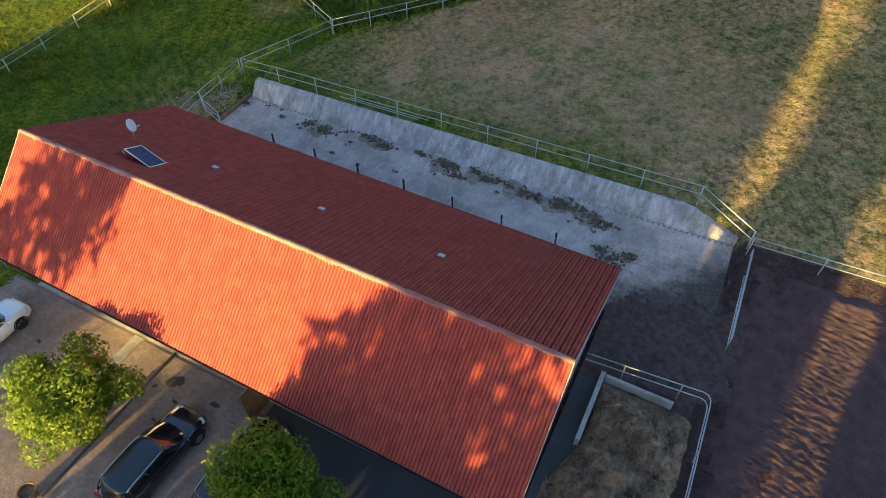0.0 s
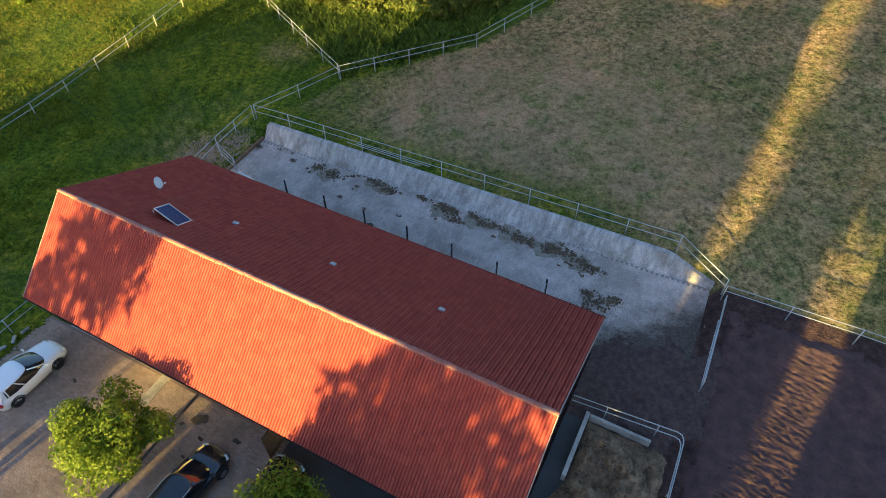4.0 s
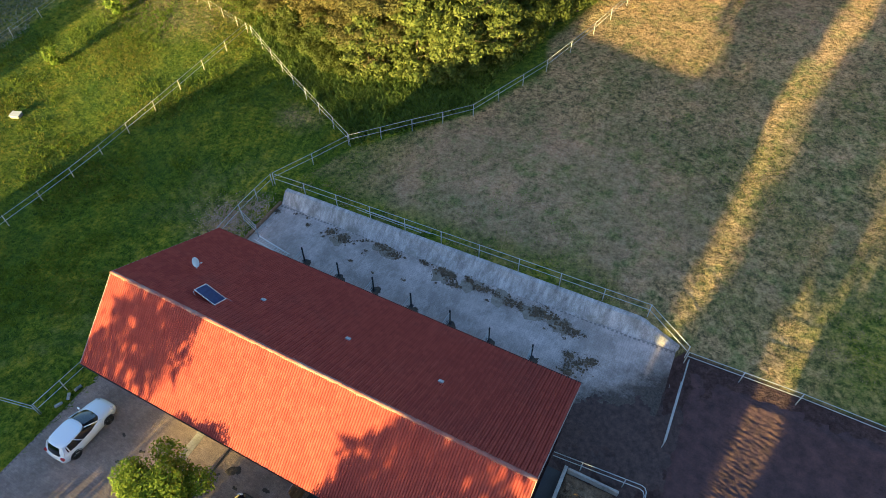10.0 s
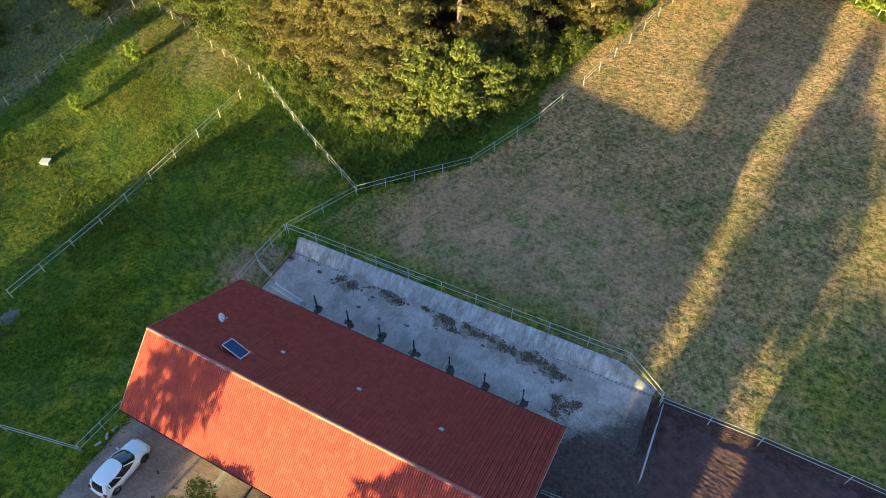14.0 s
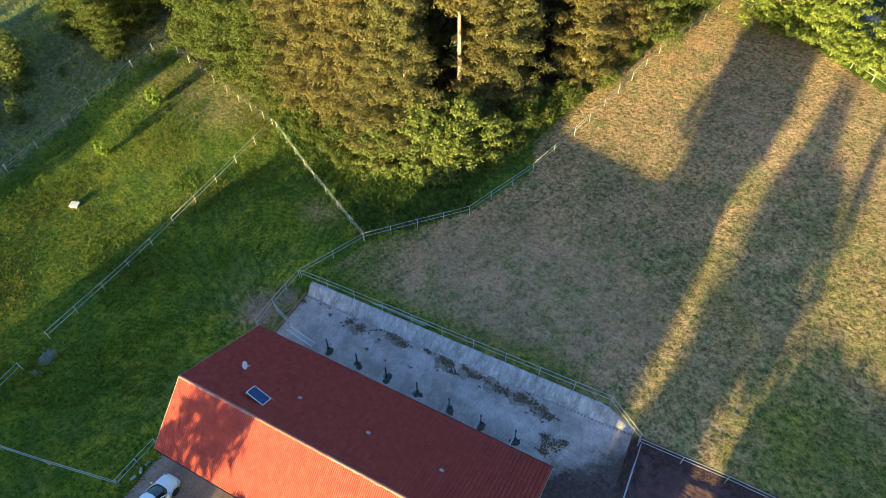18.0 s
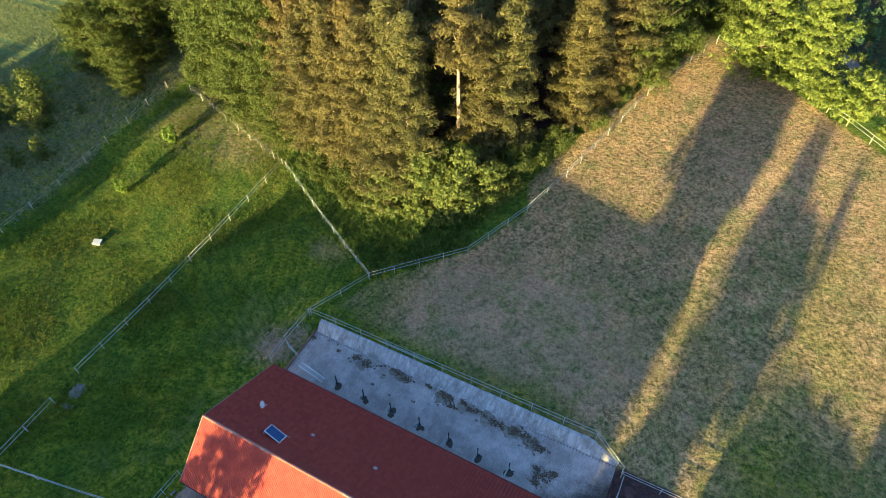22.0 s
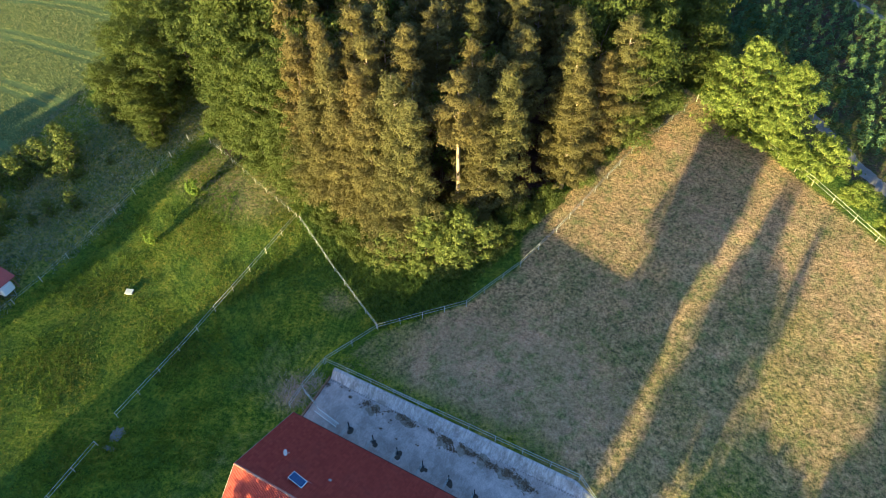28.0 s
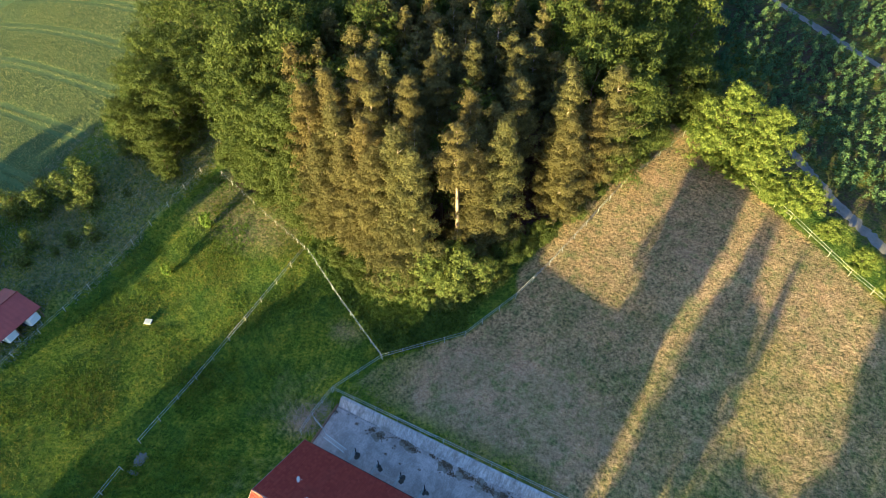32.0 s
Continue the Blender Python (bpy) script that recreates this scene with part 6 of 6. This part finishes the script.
def shed():
    ob = thing("open_shed", -48.6, -4.0, -1.45, "open shed with a dark red sheet roof", "shed")
    v, rows = [], 24
    for i in range(rows + 1):
        y = -4.2 + 8.0 * i / rows
        w = 0.025 * (i % 2)
        v += [(-4.2, y, 2.0 + w), (-0.6, y, 3.3 + w), (3.6, y, 2.35 + w), (-4.2, y, 1.95 + w), (-0.6, y, 3.25 + w), (3.6, y, 2.3 + w)]
    f = []
    for i in range(rows):
        k = i * 6
        f += [(k, k + 6, k + 7, k + 1), (k + 1, k + 7, k + 8, k + 2), (k + 3, k + 4, k + 10, k + 9), (k + 4, k + 5, k + 11, k + 10), (k + 2, k + 8, k + 11, k + 5), (k, k + 3, k + 9, k + 6)]
    part("roof", mesh_of("roof", v, f, M_SHEDROOF), ob, "dark red ribbed sheet roof")
    tube("ridge_cap", [(-0.6, -4.25, 3.33), (-0.6, 3.85, 3.33)], 0.09, M_SHEDROOF, ob, "", 6)
    for x in (-3.8, 3.1):
        for y in (-3.9, -0.2, 3.5):
            part("post", box_bm(0.14, 0.14, 2.35 if x > 0 else 2.0, 0.01, (x, y, -0.05)), ob, "", None, M_WOOD)
    part("back_wall", box_bm(0.06, 7.6, 1.95, 0.01, (-3.85, -0.2, 0)), ob, "", None, M_WOOD)


shed()


def trailer(x, y, turn, label):
    ob = thing("horse_trailer", x, y, float(height(x, y)), label, "trailer", "trailers", turn)
    part("body", box_bm(1.75, 3.0, 1.5, 0.18, (0, 0, 0.45)), ob, "white trailer body", None, M_CARWHITE)
    part("tail_ramp", box_bm(1.6, 0.06, 1.2, 0.03, (0, -1.54, 0.5)), ob, "", None, M_PALE)
    for s in (-1, 1):
        wheel(ob, s * 0.95, -0.1, 0.3, 0.2, M_RIM)
        part("mudguard", box_bm(0.26, 0.85, 0.08, 0.03, (s * 0.97, -0.1, 0.62)), ob, "", None, M_IRON)
    tube("drawbar", [(-0.4, 1.5, 0.45), (0, 2.5, 0.45), (0.4, 1.5, 0.45)], 0.04, M_PIPE, ob, "", 6)


trailer(-46.6, -1.9, -85, "white horse trailer parked half under the shed roof")
trailer(-46.9, -5.2, -85, "white horse trailer parked half under the shed roof")


def strip(name, line, width, mat, label, category, lift=0.03):
    """A worn strip of track over the ground with wavy sides."""
    rng = np.random.default_rng(int(width * 10))
    v, f = [], []
    pts = [Vector(p) for p in line]
    n = 40
    total = len(pts) - 1
    for i in range(n + 1):
        t = i / n * total
        k = min(int(t), total - 1)
        p = pts[k].lerp(pts[k + 1], t - k)
        d = (pts[k + 1] - pts[k]).normalized()
        side = Vector((-d.y, d.x))
        w = width / 2 * (1 + rng.normal(0, 0.12))
        for s in (-1, -0.33, 0.33, 1):
            q = p + side * s * w
            v.append((q.x, q.y, float(height(q.x, q.y)) + (lift if abs(s) < 1 else -0.02) + rng.normal(0, 0.008)))
    for i in range(n):
        for j in range(3):
            f.append((i * 4 + j, i * 4 + j + 1, i * 4 + 5 + j, i * 4 + 4 + j))
    tagged(new(name, mesh_of(name, v, f, mat, True)), label, category, kind="structure")


strip("track_east", [(41, 72), (48.7, 62.9), (56, 56.5), (66, 48)], 1.9, M_TRACK, "pale gravel track past the plantation", "road", 0.06)
strip("track_north", [(10, 129), (31, 113.0), (43.2, 103.7), (51.7, 97.4), (80, 76)], 1.5, M_TRACK, "pale gravel track across the plantation", "road", 0.06)


def loose_stones(name, x, y, rx, ry, n, mat, seed, label):
    """Flat broken stones scattered over the ground, thinning out to the sides."""
    rng = np.random.default_rng(seed)
    v, f = [], []
    for i in range(n):
        px, py = x + rng.normal(0, rx), y + rng.normal(0, ry)
        r = rng.uniform(0.02, 0.06)
        z = float(height(px, py)) - 0.01
        k = len(v)
        a0 = rng.uniform(0, 6.28)
        for h, q in ((0.0, 1.0), (rng.uniform(0.3, 0.6) * r, 0.7)):
            v += [(px + r * q * rng.uniform(0.7, 1.1) * math.cos(a0 + 1.2566 * j), py + r * q * rng.uniform(0.7, 1.1) * math.sin(a0 + 1.2566 * j), z + 0.03 + h) for j in range(5)]
        f += [(k + j, k + (j + 1) % 5, k + 5 + (j + 1) % 5, k + 5 + j) for j in range(5)] + [tuple(k + 5 + j for j in range(5))]
    tagged(new(name, mesh_of(name, v, f, mat)), label, "gravel", kind="stuff")


loose_stones("gravel_patch", -2.9, 3.4, 1.2, 1.0, 1700, M_PINKGRAVEL, 400, "reddish gravel scattered by the paddock corner")
loose_stones("gravel_patch", -1.6, 5.2, 0.6, 0.7, 600, M_PINKGRAVEL, 401, "reddish gravel scattered by the paddock corner")
for i, (x, y, r) in enumerate(((-17.3, -9.6, 1.1), (-16.9, -11.3, 0.6))):
    g = blob_patch("stone_patch", x, y, float(height(x, y)), r, "trampled patch of grey stones at the pasture gateway", M_TRACK, 420 + i, 0.05)
    tagged(g, category="gravel")
for i, (x, y, a) in enumerate(((-1.75, -12.9, 20), (-1.8, -13.6, 70), (-1.9, -14.3, 10))):
    tagged(part("kerb_block", box_bm(0.2, 0.5, 0.14, 0.03), None, "", pose(x, y, float(height(x, y)) - 0.02, 0, 0, a - 30), M_CONCRETE), "loose pale concrete block at the yard's edge", "block", "loose blocks")


# the churned soil east of the gate, in hoof-print ridges
def churned_soil():
    nx, ny = 220, 300
    v = []
    for j in range(ny):
        for i in range(nx):
            x, y = 32.6 + 19.0 * i / (nx - 1), -14.0 + 19.4 * j / (ny - 1)
            p = Vector((x, y, 0))
            rise = 0.03 * noise.noise(Vector((x * 1.7 + y * 1.2, y * 6.5 + x * 1.2, 4.0))) + 0.02 * noise.noise(Vector((x * 3.4, y * 11.0 + x * 1.5, 1.0))) + 0.02 * noise.fractal(p * 4.2, 0.7, 2.0, 4) + 0.06 * noise.noise(p * 0.4)
            rim = min(1.0, i / 8.0, (nx - 1 - i) / 8.0, (ny - 1 - j) / 14.0)
            v.append((x, y, float(height(x, y)) - 0.1 + (0.2 + rise) * rim))
    f = [(j * nx + i, j * nx + i + 1, (j + 1) * nx + i + 1, (j + 1) * nx + i) for j in range(ny - 1) for i in range(nx - 1)]
    tagged(new("churned_soil", mesh_of("churned_soil", v, f, M_SOIL, True)), "bare brown soil churned by hooves", "soil", kind="structure")


churned_soil()


def trodden_earth():
    """Earth trodden over the end of the paving, thinning out unevenly to its edges."""
    nx, ny = 120, 130
    v = []
    for j in range(ny):
        for i in range(nx):
            x, y = 26.9 + 7.6 * i / (nx - 1), -4.2 + 7.6 * j / (ny - 1)
            p = Vector((x, y, 7.0))
            edge = min(1.7 - y + 0.28 * (x - 29), (x - 26.6) * 0.9 + (0.9 if y < -1 else 0.0))
            edge = min(edge, (34.3 - x) * 0.8, (y + 4.0) * 0.8)
            cover = edge + 1.5 * noise.fractal(p * 0.9, 0.8, 2.0, 5)
            t = min(1.0, max(0.0, (cover + 0.3) / 1.4))
            over = min(1.0, max(0.0, (x - 31.4) / 0.6))
            base = terrace(x) + over * max(0.0, float(height(x, y)) - terrace(x))
            v.append((x, y, base - 0.09 + 0.145 * t * t * (3 - 2 * t) + 0.012 * t * noise.fractal(p * 5, 0.8, 2.0, 3)))
    f = [(j * nx + i, j * nx + i + 1, (j + 1) * nx + i + 1, (j + 1) * nx + i) for j in range(ny - 1) for i in range(nx - 1)]
    tagged(new("trodden_earth", mesh_of("trodden_earth", v, f, M_EARTH, True)), "dark earth trodden over the paddock paving's end", "soil", kind="structure")


trodden_earth()


# ---- paving blocks, one by one ----
def lay_pavers(parent, x0, x1, y0, y1, long, short, along_x, mat, near, seed):
    """Blocks in running bond over a sheet: those inside `near` as parts, the others joined."""
    rng = np.random.default_rng(seed)
    u0, u1, w0, w1 = (x0, x1, y0, y1) if along_x else (y0, y1, x0, x1)
    gap, high = 0.005, 0.01
    spots = []
    for r in range(int((w1 - w0) / short)):
        shift = long / 2 if r % 2 else 0.0
        for c in range(int((u1 - u0 - shift) / long)):
            u, w = u0 + shift + (c + 0.5) * long, w0 + (r + 0.5) * short
            spots.append((u, w) if along_x else (w, u))
    p = np.array(spots)
    lx, ly = ((long, short) if along_x else (short, long))
    hx, hy = lx / 2 - gap / 2, ly / 2 - gap / 2
    inside = (p[:, 0] > near[0]) & (p[:, 0] < near[1]) & (p[:, 1] > near[2]) & (p[:, 1] < near[3])
    b = 0.003
    ring = [(-hx, -hy, -0.02), (hx, -hy, -0.02), (hx, hy, -0.02), (-hx, hy, -0.02), (-hx + b, -hy + b, 0), (hx - b, -hy + b, 0), (hx - b, hy - b, 0), (-hx + b, hy - b, 0)]
    faces = [(4, 5, 6, 7), (0, 1, 5, 4), (1, 2, 6, 5), (2, 3, 7, 6), (3, 0, 4, 7)]
    one = mesh_of("paver", ring, faces, mat)
    for x, y in p[inside][:300]:
        part("paver", one, parent, "", pose(x, y, terrace(x) + 0.012 + high + rng.normal(0, 0.0015), 0, -1.718 + rng.normal(0, 0.15), 0))
    rest = p[~inside]
    n = len(rest)
    base = np.array(ring)
    v = np.repeat(base[None], n, 0)
    v[:, :, 0] += rest[:, None, 0]
    v[:, :, 1] += rest[:, None, 1]
    v[:, :, 2] += terrace(v[:, :, 0]) + 0.012 + high + rng.normal(0, 0.0015, (n, 1))
    f = (np.array(faces)[None] + 8 * np.arange(n)[:, None, None]).reshape(-1, 4)
    me = bpy.data.meshes.new("paver_field")
    me.from_pydata(v.reshape(-1, 3).tolist(), [], f.tolist())
    me.materials.append(mat)
    field = part("paver_field", me, parent)
    tagged(field, kind="stuff")


lay_pavers(yard_pavement, -1.35, 15.55, -21.0, -11.6, 0.24, 0.12, True, M_YARD, (7.6, 12.0, -14.2, -12.2), 81)
lay_pavers(paddock_pavement, -0.42, 31.85, -0.3, 6.7, 0.3, 0.15, False, M_PADDOCK, (17.0, 23.0, 2.3, 4.5), 82)
